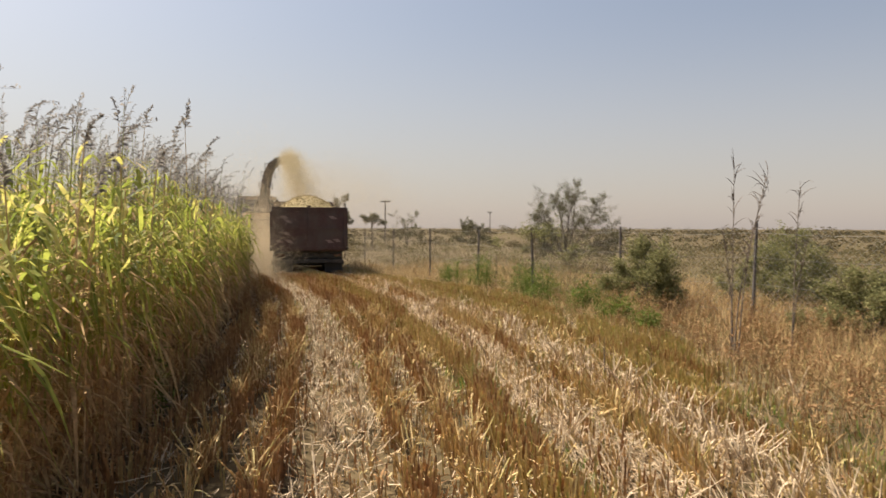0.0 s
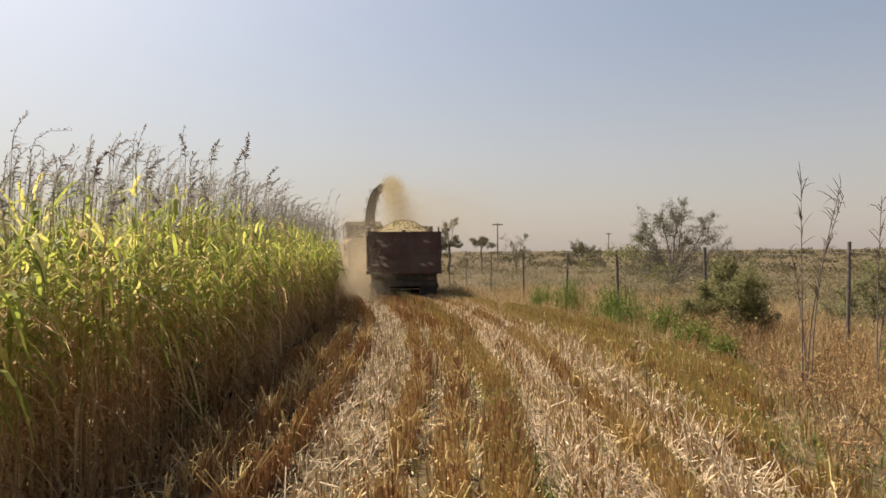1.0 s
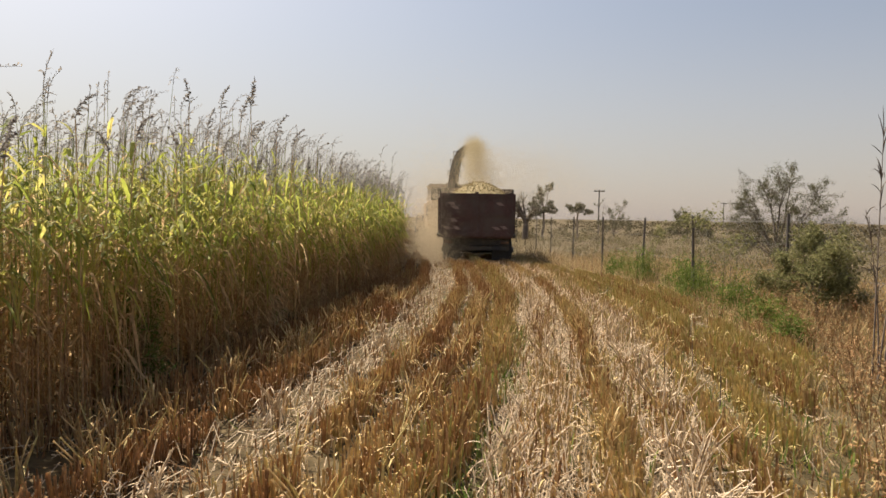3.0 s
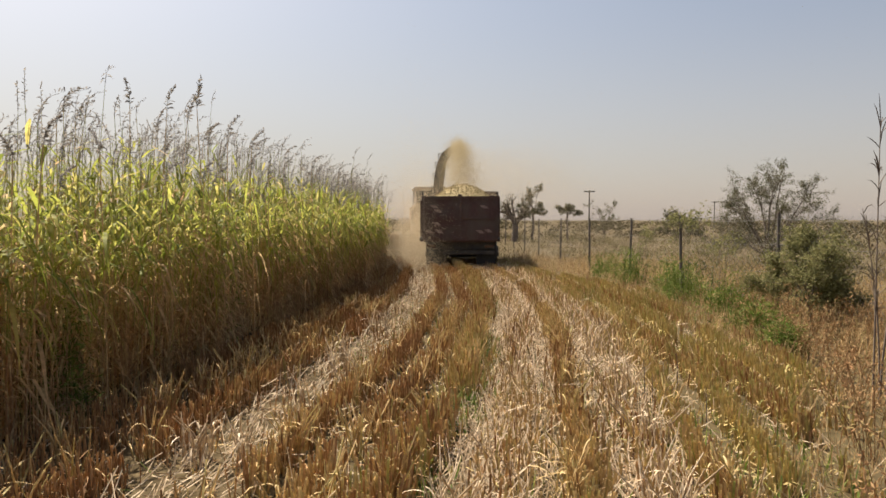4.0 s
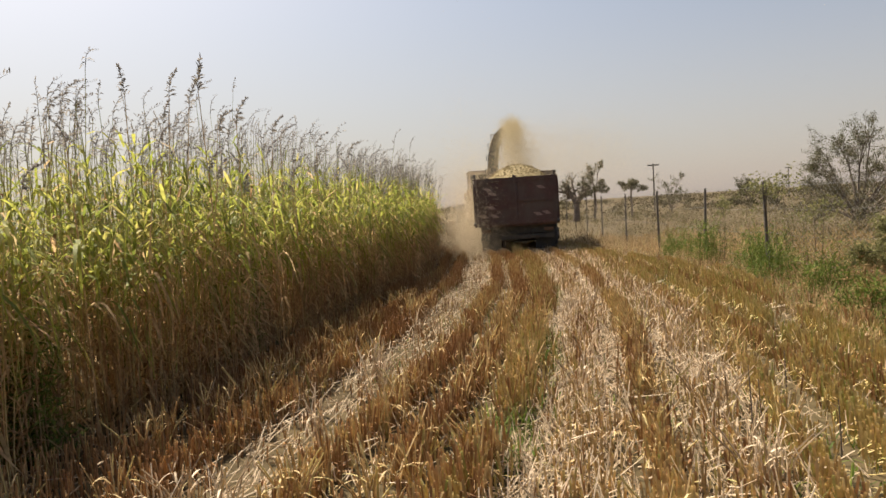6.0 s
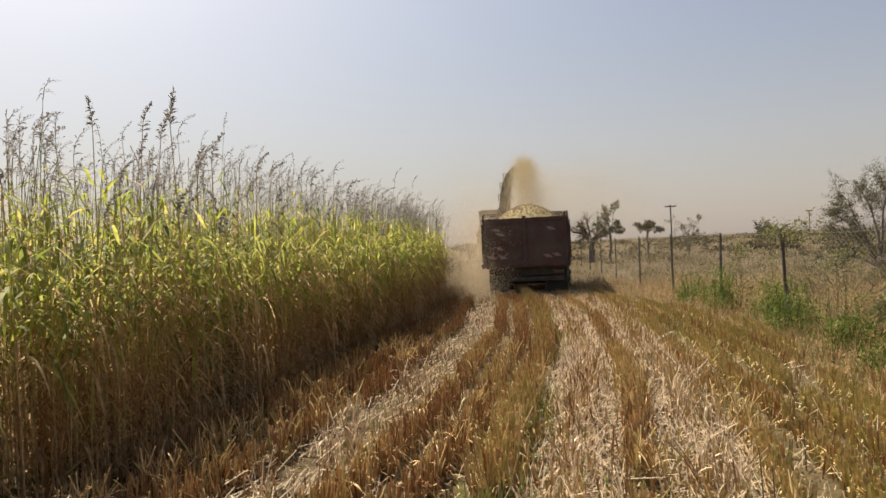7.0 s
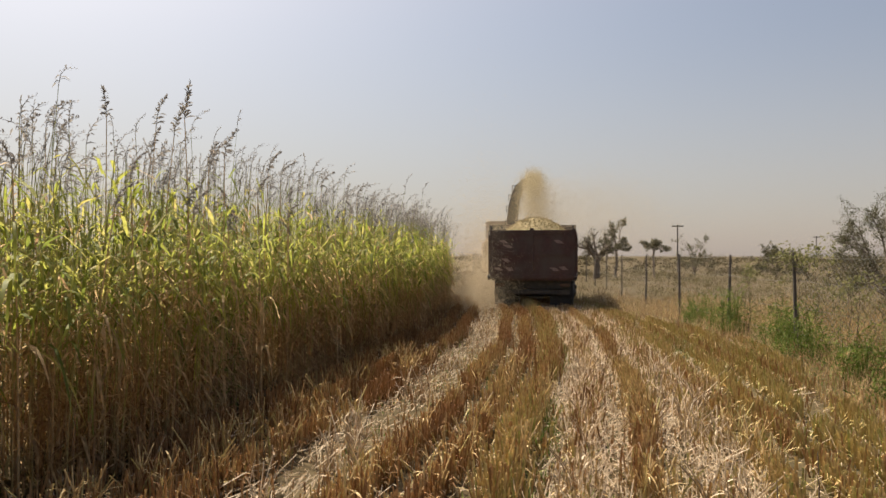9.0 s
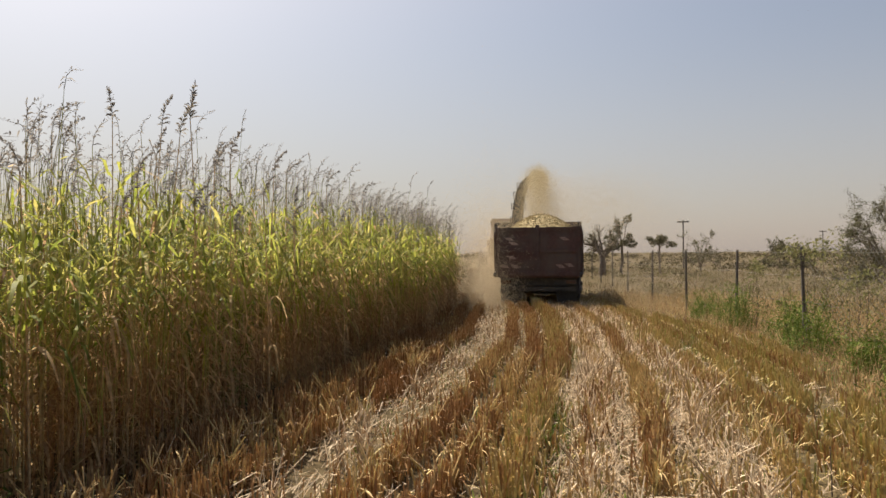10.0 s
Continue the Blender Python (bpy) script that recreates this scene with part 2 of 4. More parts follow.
# ---- ground ----
def make_ground():
    def steps(lo, hi, fine, far):
        core = np.arange(lo, hi + 0.01, fine)
        out = np.geomspace(1, far, 22)
        return np.concatenate([lo - out[::-1], core, hi + out])
    xs, ys = steps(-14, 14, 0.3, 2500), steps(-4, 34, 0.3, 2500)
    gx, gy = np.meshgrid(xs, ys)
    gz = 0.012 * np.sin(gx * 3.1 + np.sin(gy * 1.7)) + 0.012 * np.sin(gy * 2.3 + gx) - 0.01
    gz += np.where((np.abs(gx) < 14) & (gy > -4) & (gy < 34), rng.normal(0, 0.008, gx.shape), 0)
    v = np.stack([gx, gy, gz], -1).reshape(-1, 3)
    nx, ny = len(xs), len(ys)
    i = (np.arange(ny - 1)[:, None] * nx + np.arange(nx - 1)[None]).ravel()
    q = np.stack([i, i + 1, i + nx + 1, i + nx], -1)
    tagged(new("ground", quads("ground", v, q, M_ground, True)), "brown field soil strewn with chaff, flat to the horizon", "ground", kind="structure")


make_ground()


# ---- sorghum ----
def stalk_paths(x, y, top, lean, k=5):
    t = np.linspace(0, 1, k)[None, :]
    p = np.zeros((len(x), k, 3))
    p[..., 0] = x[:, None] + lean[:, 0:1] * t ** 2 * top[:, None]
    p[..., 1] = y[:, None] + lean[:, 1:2] * t ** 2 * top[:, None]
    p[..., 2] = top[:, None] * t - 0.02 * (1 - t)
    return p


def leaf_paths(base, az, length, rise, droop, k=5):
    """Blades that leave base at azimuth az, rise, and hang over at the end."""
    t = np.linspace(0, 1, k)[None, :]
    out = np.stack([np.cos(az), np.sin(az)], -1)
    reach = length[:, None] * (t * np.cos(rise)[:, None])
    up = length[:, None] * (np.sin(rise)[:, None] * t - droop[:, None] * t ** 2.2)
    p = np.zeros((len(az), k, 3))
    p[..., :2] = base[:, None, :2] + out[:, None] * reach[..., None]
    p[..., 2] = np.maximum(base[:, 2:3] + up, 0.03)
    side = np.stack([-np.sin(az), np.cos(az), np.zeros(len(az))], -1)
    return p, side


def leaf_width(n, k, w):
    prof = np.interp(np.linspace(0, 1, k), [0, 0.15, 0.45, 0.8, 1], [0.5, 0.9, 1, 0.6, 0.06])
    return w[:, None] * prof[None]


def panicle_arrays(base, way, length, droop, r, n_twig=20):
    """Open seed heads: a curved axis with hanging side twigs, each a string of seed clumps."""
    n = len(base)
    t = np.linspace(0, 1, 4)[None, :]
    def axis(t):
        bow = droop[:, None] * t ** 2
        p = base[:, None] + np.concatenate([way[:, None] * (length[:, None] * bow)[..., None],
                                            (length[:, None] * (t - 0.45 * bow * t))[..., None]], -1)
        return p
    stem = tube_arrays(axis(t), np.tile(np.array([[0.004, 0.0032, 0.0024, 0.001]]), (n, 1)))
    s = np.linspace(0.02, 0.99, n_twig)[None, :] * np.ones((n, 1))
    root = axis(s)
    az = r.uniform(0, 2 * np.pi, (n, n_twig))
    spread = (1 - 0.78 * s) * length[:, None] * r.uniform(0.12, 0.27, (n, n_twig))
    rise = length[:, None] * r.uniform(0.10, 0.24, (n, n_twig)) * (1 - 0.35 * s)
    out = np.stack([np.cos(az), np.sin(az)], -1) + way[:, None] * 0.7 * droop[:, None, None]
    k = 4 if n < 3 else 3
    tt = np.linspace(0, 1, k)[None, None, :]
    p = np.zeros((n, n_twig, k, 3))
    p[..., :2] = root[:, :, None, :2] + out[:, :, None] * (spread[..., None] * tt)[..., None]
    p[..., 2] = root[:, :, None, 2] + rise[..., None] * tt - (spread * (0.4 + 0.8 * droop[:, None]))[..., None] * tt ** 2
    p = p.reshape(-1, k, 3)
    m = n * n_twig
    fat = np.tile(np.array([[0.003, 0.011, 0.014, 0.003] if k == 4 else [0.004, 0.014, 0.004]]), (m, 1)) * r.uniform(0.7, 1.3, (m, 1)) * (1.35 if n < 3 else 1.0)
    return joined(stem, ribbon_arrays(p, unit(r.normal(0, 1, (m, 3))), fat))


def sorghum_arrays(x, y, top, r, green_from, n_leaf=9, head=0.8, spread=1.0, wide=1.0):
    """Stalks, dry leaves, green leaves and seed heads of many plants."""
    n = len(x)
    lean = np.stack([r.normal(0.03, 0.045, n), r.normal(-0.01, 0.045, n)], -1)
    has = (r.uniform(0, 1, n) < head) & (top > 2.0)
    sp = stalk_paths(x, y, np.where(has, top + r.uniform(0.0, 0.4, n) * np.clip((y - 6) / 5, 0.1, 1), top * 0.86), lean)
    rad = np.linspace(0.009, 0.003, 5)[None] * r.uniform(0.8, 1.2, (n, 1))
    stalks, shoots = tube_arrays(sp[:, :3], rad[:, :3]), tube_arrays(sp[:, 2:], rad[:, 2:])
    f = (np.arange(n_leaf)[None] + r.uniform(0, 1, (n, n_leaf))) / n_leaf * 0.88 + 0.05
    bx = np.repeat(x[:, None], n_leaf, 1) + lean[:, 0:1] * f ** 2 * top[:, None]
    by = np.repeat(y[:, None], n_leaf, 1) + lean[:, 1:2] * f ** 2 * top[:, None]
    base = np.stack([bx, by, f * top[:, None]], -1).reshape(-1, 3)
    m = len(base)
    az = r.uniform(0, 2 * np.pi, m)
    length = r.uniform(0.24, 0.58, m) * spread
    p, side = leaf_paths(base, az, length, r.uniform(0.15, 1.2, m), r.uniform(0.2, 1.0, m))
    p += r.normal(0, 0.012, p.shape) * np.linspace(0, 1, 5)[None, :, None]
    w = leaf_width(m, 5, r.uniform(0.022, 0.046, m) * wide)
    green = base[:, 2] > np.repeat(green_from, n_leaf) + r.normal(0, 0.22, m)
    green &= r.uniform(0, 1, m) > 0.17
    dryp = p[~green].copy()
    dryp[:, :, 2] = np.maximum(dryp[:, :, 2] - 0.2 * np.linspace(0, 1, 5)[None] ** 1.5 * length[~green][:, None], 0.03)
    dryp = dryp[:, :1] + (dryp - dryp[:, :1]) * 0.68 + r.normal(0, 0.014, dryp.shape) * np.linspace(0, 1, 5)[None, :, None]
    dryp[:, :, 2] = np.maximum(dryp[:, :, 2], 0.02)
    use = [0, 1, 3, 4]
    dry = ribbon_arrays(dryp[:, use], side[~green], w[~green][:, use] * 0.75)
    grn = ribbon_arrays(p[green], side[green], w[green])
    a = r.normal(0.1, 0.7, has.sum())
    heads = panicle_arrays(sp[has][:, -1], np.stack([np.cos(a), np.sin(a)], -1), r.uniform(0.22, 0.38, has.sum()), r.uniform(0.2, 1.0, has.sum()), r, 18)
    return stalks, shoots, dry, grn, heads


def make_stand():
    r = np.random.default_rng(3)
    n = 9700
    y = r.uniform(-1.5, 30, n * 2)
    depth = r.uniform(0, 1, n * 2) ** 1.7 * 9.0
    x = EDGE + bend(y) + wobble(y) - depth - 0.02
    keep = (y < 27) | (x < -11)                       # cut away where the harvester stands
    keep &= r.uniform(0, 1, len(x)) < np.where(depth < 1.6, 0.6, np.where(depth < 3.2, 0.3, 0.16))
    x, y, depth = x[keep][:n], y[keep][:n], depth[keep][:n]
    patch = 0.10 * np.sin(x * 1.3 + y * 0.7) + 0.08 * np.sin(y * 1.9 - x)
    top = 2.06 + 0.22 * np.clip(depth, 0, 1.5) + patch + r.normal(0, 0.14, len(x)) + np.where(r.uniform(0, 1, len(x)) < 0.2, r.uniform(0.1, 0.42, len(x)), 0)
    top += 0.12 * np.clip((y - 11) / 5, 0, 1) - np.clip(9.5 - y, 0, 6) * 0.045 - np.clip(5.6 - y, 0, 4) * 0.07
    # the cut face slopes: the outer plants are shorter and drier
    top -= np.clip(1.0 - depth, 0, 1) * r.uniform(0.1, 1.2, len(x)) * np.clip((y - 5.2) / 1.5, 0.15, 1)
    dry_to = 1.3 + np.clip(0.7 - depth, 0, 1) * r.uniform(-0.3, 0.6, len(x)) + 0.16 * np.sin(y * 1.9 + x) + 0.12 * np.sin(y * 0.7)
    stalks, shoots, dry, grn, heads = sorghum_arrays(x, y, top, r, dry_to, 8, 0.42, 1.0, 0.92)
    stand = thing("sorghum_stand", pose(0, 0, 0), "dense standing sorghum, green above and dry brown below", "crop", kind="stuff")
    child("stalks", quads("stalks", *stalks, M_stalk), stand, "brown stalks", "stuff")
    child("green_stalks", quads("green_stalks", *shoots, M_shoot), stand, "green upper stalks", "stuff")
    child("dry_leaves", quads("dry_leaves", *dry, M_dry), stand, "dry brown lower leaves", "stuff")
    child("green_leaves", quads("green_leaves", *grn, M_leaf), stand, "yellow-green upper leaves", "stuff")
    child("seed_heads", quads("seed_heads", *heads, M_pan), stand, "grey-brown seed heads", "stuff")
    # long pale leaves that arch out of the face
    m = 900
    ey = r.uniform(2.5, 22, m)
    base = np.stack([EDGE + bend(ey) + wobble(ey) - r.uniform(0, 0.2, m), ey, r.uniform(0.95, 1.75, m)], -1)
    p, side = leaf_paths(base, r.normal(-0.5, 0.9, m), r.uniform(0.3, 0.62, m), r.uniform(0.4, 1.2, m), r.uniform(0.7, 1.5, m), 6)
    p[:, :, 2] = np.maximum(p[:, :, 2], 0.05)
    child("arching_leaves", quads("arching_leaves", *ribbon_arrays(p, side, leaf_width(m, 6, r.uniform(0.016, 0.034, m))), M_leaf), stand, "pale green leaves arching over the edge", "stuff")
    # the cut edge: extra dry leaves that hang out
    m = 9000
    ey = r.uniform(2, 23, m)
    ez = r.uniform(0.05, 1.35, m)
    base = np.stack([EDGE + bend(ey) + wobble(ey) - r.uniform(0, 0.5, m), ey, ez], -1)
    p, side = leaf_paths(base, r.uniform(0, 2 * np.pi, m), r.uniform(0.12, 0.4, m), r.uniform(-0.6, 1.1, m), r.uniform(0.2, 1.2, m))
    p += r.normal(0, 0.012, p.shape) * np.linspace(0, 1, 5)[None, :, None]
    p[:, :, 2] = np.maximum(p[:, :, 2], 0.02)
    child("hanging_leaves", quads("hanging_leaves", *ribbon_arrays(p, side, leaf_width(m, 5, r.uniform(0.006, 0.017, m))), M_dry), stand, "withered leaves at the cut edge", "stuff")


make_stand()


def make_plant(m, top, seed, label, head_len=0.3, way=(0.8, 0.2), droop=0.5, n_leaf=7, wide=1.0):
    """One sorghum plant with its stalk, its leaves one by one, and its seed head."""
    r = np.random.default_rng(seed)
    plant = thing("sorghum_plant", m, label, "plant", "sorghum plants at the edge")
    lean = np.array([[r.normal(0.03, 0.03), r.normal(0, 0.03)]])
    sp = stalk_paths(np.zeros(1), np.zeros(1), np.array([top]), lean, 7)
    child("stalk", quads("stalk", *tube_arrays(sp, np.linspace(0.009, 0.004, 7)[None], 5), M_stalk, True), plant)
    for i in range(n_leaf):
        f = 0.22 + 0.62 * (i + r.uniform(0, 0.8)) / n_leaf
        base = np.array([[lean[0, 0] * f * f * top, lean[0, 1] * f * f * top, f * top]])
        p, side = leaf_paths(base, np.array([r.uniform(0, 6.28)]), np.array([r.uniform(0.45, 0.8)]), np.array([r.uniform(0.6, 1.25)]), np.array([r.uniform(0.7, 1.5)]), 8)
        dry = f * top < 1.2 + r.normal(0, 0.15)
        child("leaf", quads("leaf", *ribbon_arrays(p, side, leaf_width(1, 8, np.array([r.uniform(0.022, 0.036) * wide]))), M_dry if dry else M_leaf, True),
              plant, "withered brown leaf" if dry else "")
    way = unit(np.array([way]))
    child("seed_head", quads("seed_head", *panicle_arrays(sp[:, -1], way, np.array([head_len]), np.array([droop]), r, 60), M_pan), plant, "grey-brown seed head")
    return plant


# tall plants whose heads stand out over the crop: foot, height, head length, lean way, droop
for i, (x, y, top, hl, wx, wy, dr) in enumerate([
        (-3.05, 9.2, 2.92, 0.38, 0.3, 0.1, 0.15), (-5.0, 9.1, 3.0, 0.40, 1, 0.1, 0.9), (-3.85, 8.9, 2.95, 0.34, -0.7, 0.2, 0.3),
        (-3.75, 9.25, 2.95, 0.34, 0.3, 0.2, 0.3), (-3.4, 9.1, 2.78, 0.33, 0.5, 0.1, 0.4), (-2.98, 9.55, 2.6, 0.34, 0.6, 0.0, 0.5),
        (-4.85, 9.0, 2.85, 0.34, 0.9, 0.3, 0.7), (-4.4, 8.4, 2.7, 0.34, 0.9, 0.0, 0.8), (-4.2, 9.6, 2.75, 0.32, 0.2, 0.3, 0.3), (-4.0, 10.2, 2.7, 0.34, 0.9, 0.1, 0.8),
        (-3.6, 10.9, 2.65, 0.3, 0.8, 0.1, 0.6), (-3.5, 9.9, 2.6, 0.3, 0.3, 0.1, 0.4), (-4.2, 12.0, 2.72, 0.33, 0.9, 0.2, 0.8),
        (-4.5, 13.4, 2.72, 0.33, 0.9, 0.2, 0.7), (-4.7, 14.9, 2.7, 0.33, 1, 0.1, 0.8), (-5.1, 16.9, 2.7, 0.33, 1, 0.1, 0.9), (-5.6, 18.9, 2.65, 0.3, 1, 0.1, 0.9)]):
    make_plant(pose(x, y, 0), top, 40 + i, "tall sorghum plant with a grey seed head above the stand", hl, (wx, wy), dr)
kinds = [make_plant(pose(EDGE + bend(y) + 0.02, y, 0), h, 80 + i, "sorghum plant at the cut edge with arching green leaves", 0.26, (1, 0.1), 0.6, 7)
         for i, (y, h) in enumerate([(5.0, 1.9), (6.3, 2.2), (8.7, 2.0), (10.2, 2.3), (12.4, 2.1)])]
er = random.Random(5)
for i in range(34):
    y = 4.2 + i * 0.52 + er.uniform(-0.2, 0.2)
    copy_thing(kinds[i % 5], pose(float(EDGE + bend(y) + wobble(y)) + er.uniform(-0.3, 0.03), y, 0, 0, 0, er.uniform(0, 360)))


# ---- stubble, straw and grass ----
def make_stubble():
    r = np.random.default_rng(11)
    tan, red, olive = [], [], []
    lanes = [(s, 190, 0.055, 1.0) for s in (-1.72, -1.3, -0.86, 0.12, 0.56)] + [(1.0, 300, 0.075, 1.0), (1.55, 85, 0.10, 0.9), (2.04, 200, 0.06, 1.0), (2.5, 90, 0.10, 0.9)]
    lanes += [(s, 240, 0.045, 1.0) for s in np.arange(2.88, BORDER, 0.41)]
    lanes += [(s, 12, 0.07, 0.6) for s in np.arange(EDGE + 0.1, BORDER, 0.2)]
    for i, (s, per, sigma, tall) in enumerate(lanes):
        n = int(26 * per)
        y = -2.5 + 29.5 * r.uniform(0, 1, n) ** 1.25
        # stems stand in tufts
        y = np.round(y / 0.11 + r.normal(0, 0.16, n)) * 0.11 + r.normal(0, 0.018, n) + i * 0.037
        sj = s + r.normal(0, sigma, n) + 0.05 * np.sin(y * 1.1 + i)
        inside = (sj < border(y) + r.normal(0, 0.12, n)) & ((sj > -0.95) | (y > 7.5) | (r.uniform(0, 1, n) < 0.45)) & (np.sin(y * 3.1 + i * 2.3) + np.sin(y * 1.3 - i) > -1.3)
        y, sj, n = y[inside], sj[inside], int(inside.sum())
        x = sj + bend(y)
        h = r.uniform(0.14, 0.28, n) * (1.3 if abs(s - 1.0) < 0.1 else 0.88 if s > 2.7 else 1.0) * tall
        # reddish rows by the crop; the share is raised to carry its shade too
        is_red = (r.uniform(0, 1, n) < (0.85 if s < -0.5 else 0.6 if s < 0.7 else 0.28 if s < 2.5 else 0.1) + 0.25 * np.sin(y * 0.9 + i * 1.7)) 
        is_olive = ~is_red & (r.uniform(0, 1, n) < np.where(abs(sj - 1.0) < 0.22, 0.6, np.clip((sj - 1.9) * 0.55, 0.05, 0.9)))
        for mask, sink in ((is_red, red), (is_olive, olive), (~is_red & ~is_olive, tan)):
            sink.append(np.stack([x[mask], y[mask], h[mask]], -1))
    for name, sink, m, label in (("olive_stubble", olive, M_stub_olive, "olive gold stubble stems standing in rows"), ("stubble", tan, M_stub, "golden cut stubble stems standing in rows"), ("reddish_stubble", red, M_stub_red, "reddish brown stubble stems standing in rows")):
        d = np.concatenate(sink)
        n = len(d)
        t = np.linspace(0, 1, 2)[None]
        lean = r.normal(0, 0.13, (n, 2))
        p = np.zeros((n, 2, 3))
        p[..., 0] = d[:, 0:1] + lean[:, 0:1] * d[:, 2:3] * t
        p[..., 1] = d[:, 1:2] + lean[:, 1:2] * d[:, 2:3] * t
        p[..., 2] = d[:, 2:3] * t - 0.02 * (1 - t)
        rad = r.uniform(0.004, 0.0085, (n, 1)) * np.ones((1, 2))
        a = tube_arrays(p, rad)
        m2 = int(n * 0.6)
        pick = r.integers(0, n, m2)
        base = (p[pick, 0] + p[pick, 1]) / 2
        lp, side = leaf_paths(base, r.uniform(0, 6.28, m2), r.uniform(0.06, 0.2, m2), r.uniform(0.2, 1.3, m2), r.uniform(0.3, 1.5, m2), 3)
        lw = np.interp(np.linspace(0, 1, 3), [0, 0.3, 1], [0.7, 1, 0.1])[None] * r.uniform(0.008, 0.02, (m2, 1))
        tagged(new(name, quads(name, *joined(a, ribbon_arrays(lp, side, lw)), m)), label, "stubble", kind="stuff")


def make_straw():
    """Broken straw lying about, thickest along the three pale swaths."""
    r = np.random.default_rng(12)
    n = 36000
    y = -2.3 + 28.6 * r.uniform(0, 1, n) ** 1.15
    c = r.choice([-0.38, 1.55, 2.5, 9], n, p=[0.055, 0.36, 0.30, 0.285])
    s = np.where(c == 9, EDGE + (border(y) - EDGE) * r.uniform(0, 1, n), c + r.normal(0, 0.23, n) + 0.1 * np.sin(y * 1.3 + c))
    x = s + bend(y)
    az = np.where(r.uniform(0, 1, n) < np.where(c == 9, 0.6, 0.3), r.uniform(0, 6.28, n), np.pi / 2 + 0.2 + r.normal(0, 0.42, n))
    ln = r.uniform(0.05, 0.27, n) * np.where(c == 9, 0.8, 1)
    tilt = np.abs(r.normal(0, 0.28, n)) + np.where(r.uniform(0, 1, n) < 0.18, r.uniform(0.3, 1.0, n), 0)
    z = np.abs(r.normal(0.0, 0.045, n)) + 0.008
    t = np.linspace(-0.5, 0.5, 2)[None]
    p = np.zeros((n, 2, 3))
    p[..., 0] = x[:, None] + np.cos(az)[:, None] * t * ln[:, None]
    p[..., 1] = y[:, None] + np.sin(az)[:, None] * t * ln[:, None]
    p[..., 2] = z[:, None] + (t + 0.5) * (np.sin(tilt) * ln)[:, None] + 0.015 * (1 - (2 * t) ** 2)
    v = tube_arrays(p, r.uniform(0.0023, 0.0053, (n, 1)) * np.array([[1, 0.75]]))
    tagged(new("straw", quads("straw", *v, M_straw)), "pale broken straw lying in long swaths on the stubble", "straw", kind="stuff")


def tuft_field(name, label, x, y, h, material, seed, width=0.006, bend_over=0.6, k=3, category="grass"):
    r = np.random.default_rng(seed)
    n = len(x)
    az = r.uniform(0, 6.28, n)
    p, side = leaf_paths(np.stack([x, y, np.full(n, -0.01)], -1), az, h, r.uniform(0.9, 1.5, n), r.uniform(0.05, bend_over, n), k)
    prof = np.interp(np.linspace(0, 1, k), [0, 0.4, 1], [0.9, 1, 0.15])[None]
    tagged(new(name, quads(name, *ribbon_arrays(p, side, prof * r.uniform(0.6, 1.4, (n, 1)) * width), material)), label, category, kind="stuff")


def border_x(y):
    return border(y) + bend(y)


def make_grass():
    r = np.random.default_rng(13)
    # dry grass between the field and the fence, and in the rough beyond it
    n = 72000
    y = -2.0 + 32 * r.uniform(0, 1, n) ** 1.15
    x = border_x(y) + r.uniform(0, 1, n) ** 1.4 * 8 - 0.35
    clump = 0.5 + 0.5 * np.sin(x * 2.1 + np.sin(y * 1.3) * 2) * np.sin(y * 1.7 + 1)
    keep = r.uniform(0, 1, n) < 0.35 + 0.65 * clump
    x, y, clump = x[keep], y[keep], clump[keep]
    tuft_field("dry_grass", "dry tan grass in uneven tufts along the field's border", x, y, r.uniform(0.2, 0.5, len(x)) * (0.55 + 0.9 * clump) * (0.8 + 0.5 * np.clip((x - border_x(y)) / 2.0, 0, 1)), M_grass, 14, 0.0065)
    n = 56000
    y = 8 + 75 * r.uniform(0, 1, n) ** 1.6
    x = border_x(np.minimum(y, 24)) + 1.0 + r.uniform(0, 1, n) * (8 + 0.75 * y) - np.where(y > 24, (y - 24) * 0.75, 0)
    clump = 0.5 + 0.5 * np.sin(x * 0.7 + np.sin(y * 0.45) * 2) * np.sin(y * 0.55 + 1)
    keep = r.uniform(0, 1, n) < 0.25 + 0.75 * clump
    x, y, clump = x[keep], y[keep], clump[keep]
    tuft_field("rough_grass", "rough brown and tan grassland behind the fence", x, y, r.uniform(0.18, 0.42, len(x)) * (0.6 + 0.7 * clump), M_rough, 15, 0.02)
    # taller tufts before the fence
    n = 14000
    y = 7.5 + 16 * r.uniform(0, 1, n) ** 1.1
    x = border_x(y) + 0.7 + r.uniform(0, 1, n) * 3.2
    keep = np.sin(x * 3.1 + y) + np.sin(y * 2.3 - x * 1.2) > -0.5
    x, y = x[keep], y[keep]
    tuft_field("tall_grass", "tall dry tan grass before the fence", x, y, r.uniform(0.35, 0.8, len(x)), M_grass, 19, 0.007, 0.7, 4)
    # green shoots among the stubble
    n = 12000
    y = r.uniform(1, 22, n)
    s = np.where(r.uniform(0, 1, n) < 0.72, r.uniform(2.6, 4.8, n), r.uniform(-0.9, 2.7, n))
    row = r.uniform(0, 1, n) < 0.3
    s = np.where(row, 1.1 + r.normal(0, 0.13, n), s)
    x = s + bend(y)
    patch = np.sin(x * 2.7 + 1) * np.sin(y * 1.9) + np.sin(y * 0.8 + x)
    keep = (patch > 0.4) | (row & (np.sin(y * 1.4) + 0.6 * np.sin(y * 4.3) > 0.1))
    x, y = x[keep], y[keep]
    tuft_field("green_shoots", "fresh green regrowth among the stubble", x, y, r.uniform(0.13, 0.32, len(x)), M_weed, 16, 0.012, 0.9)


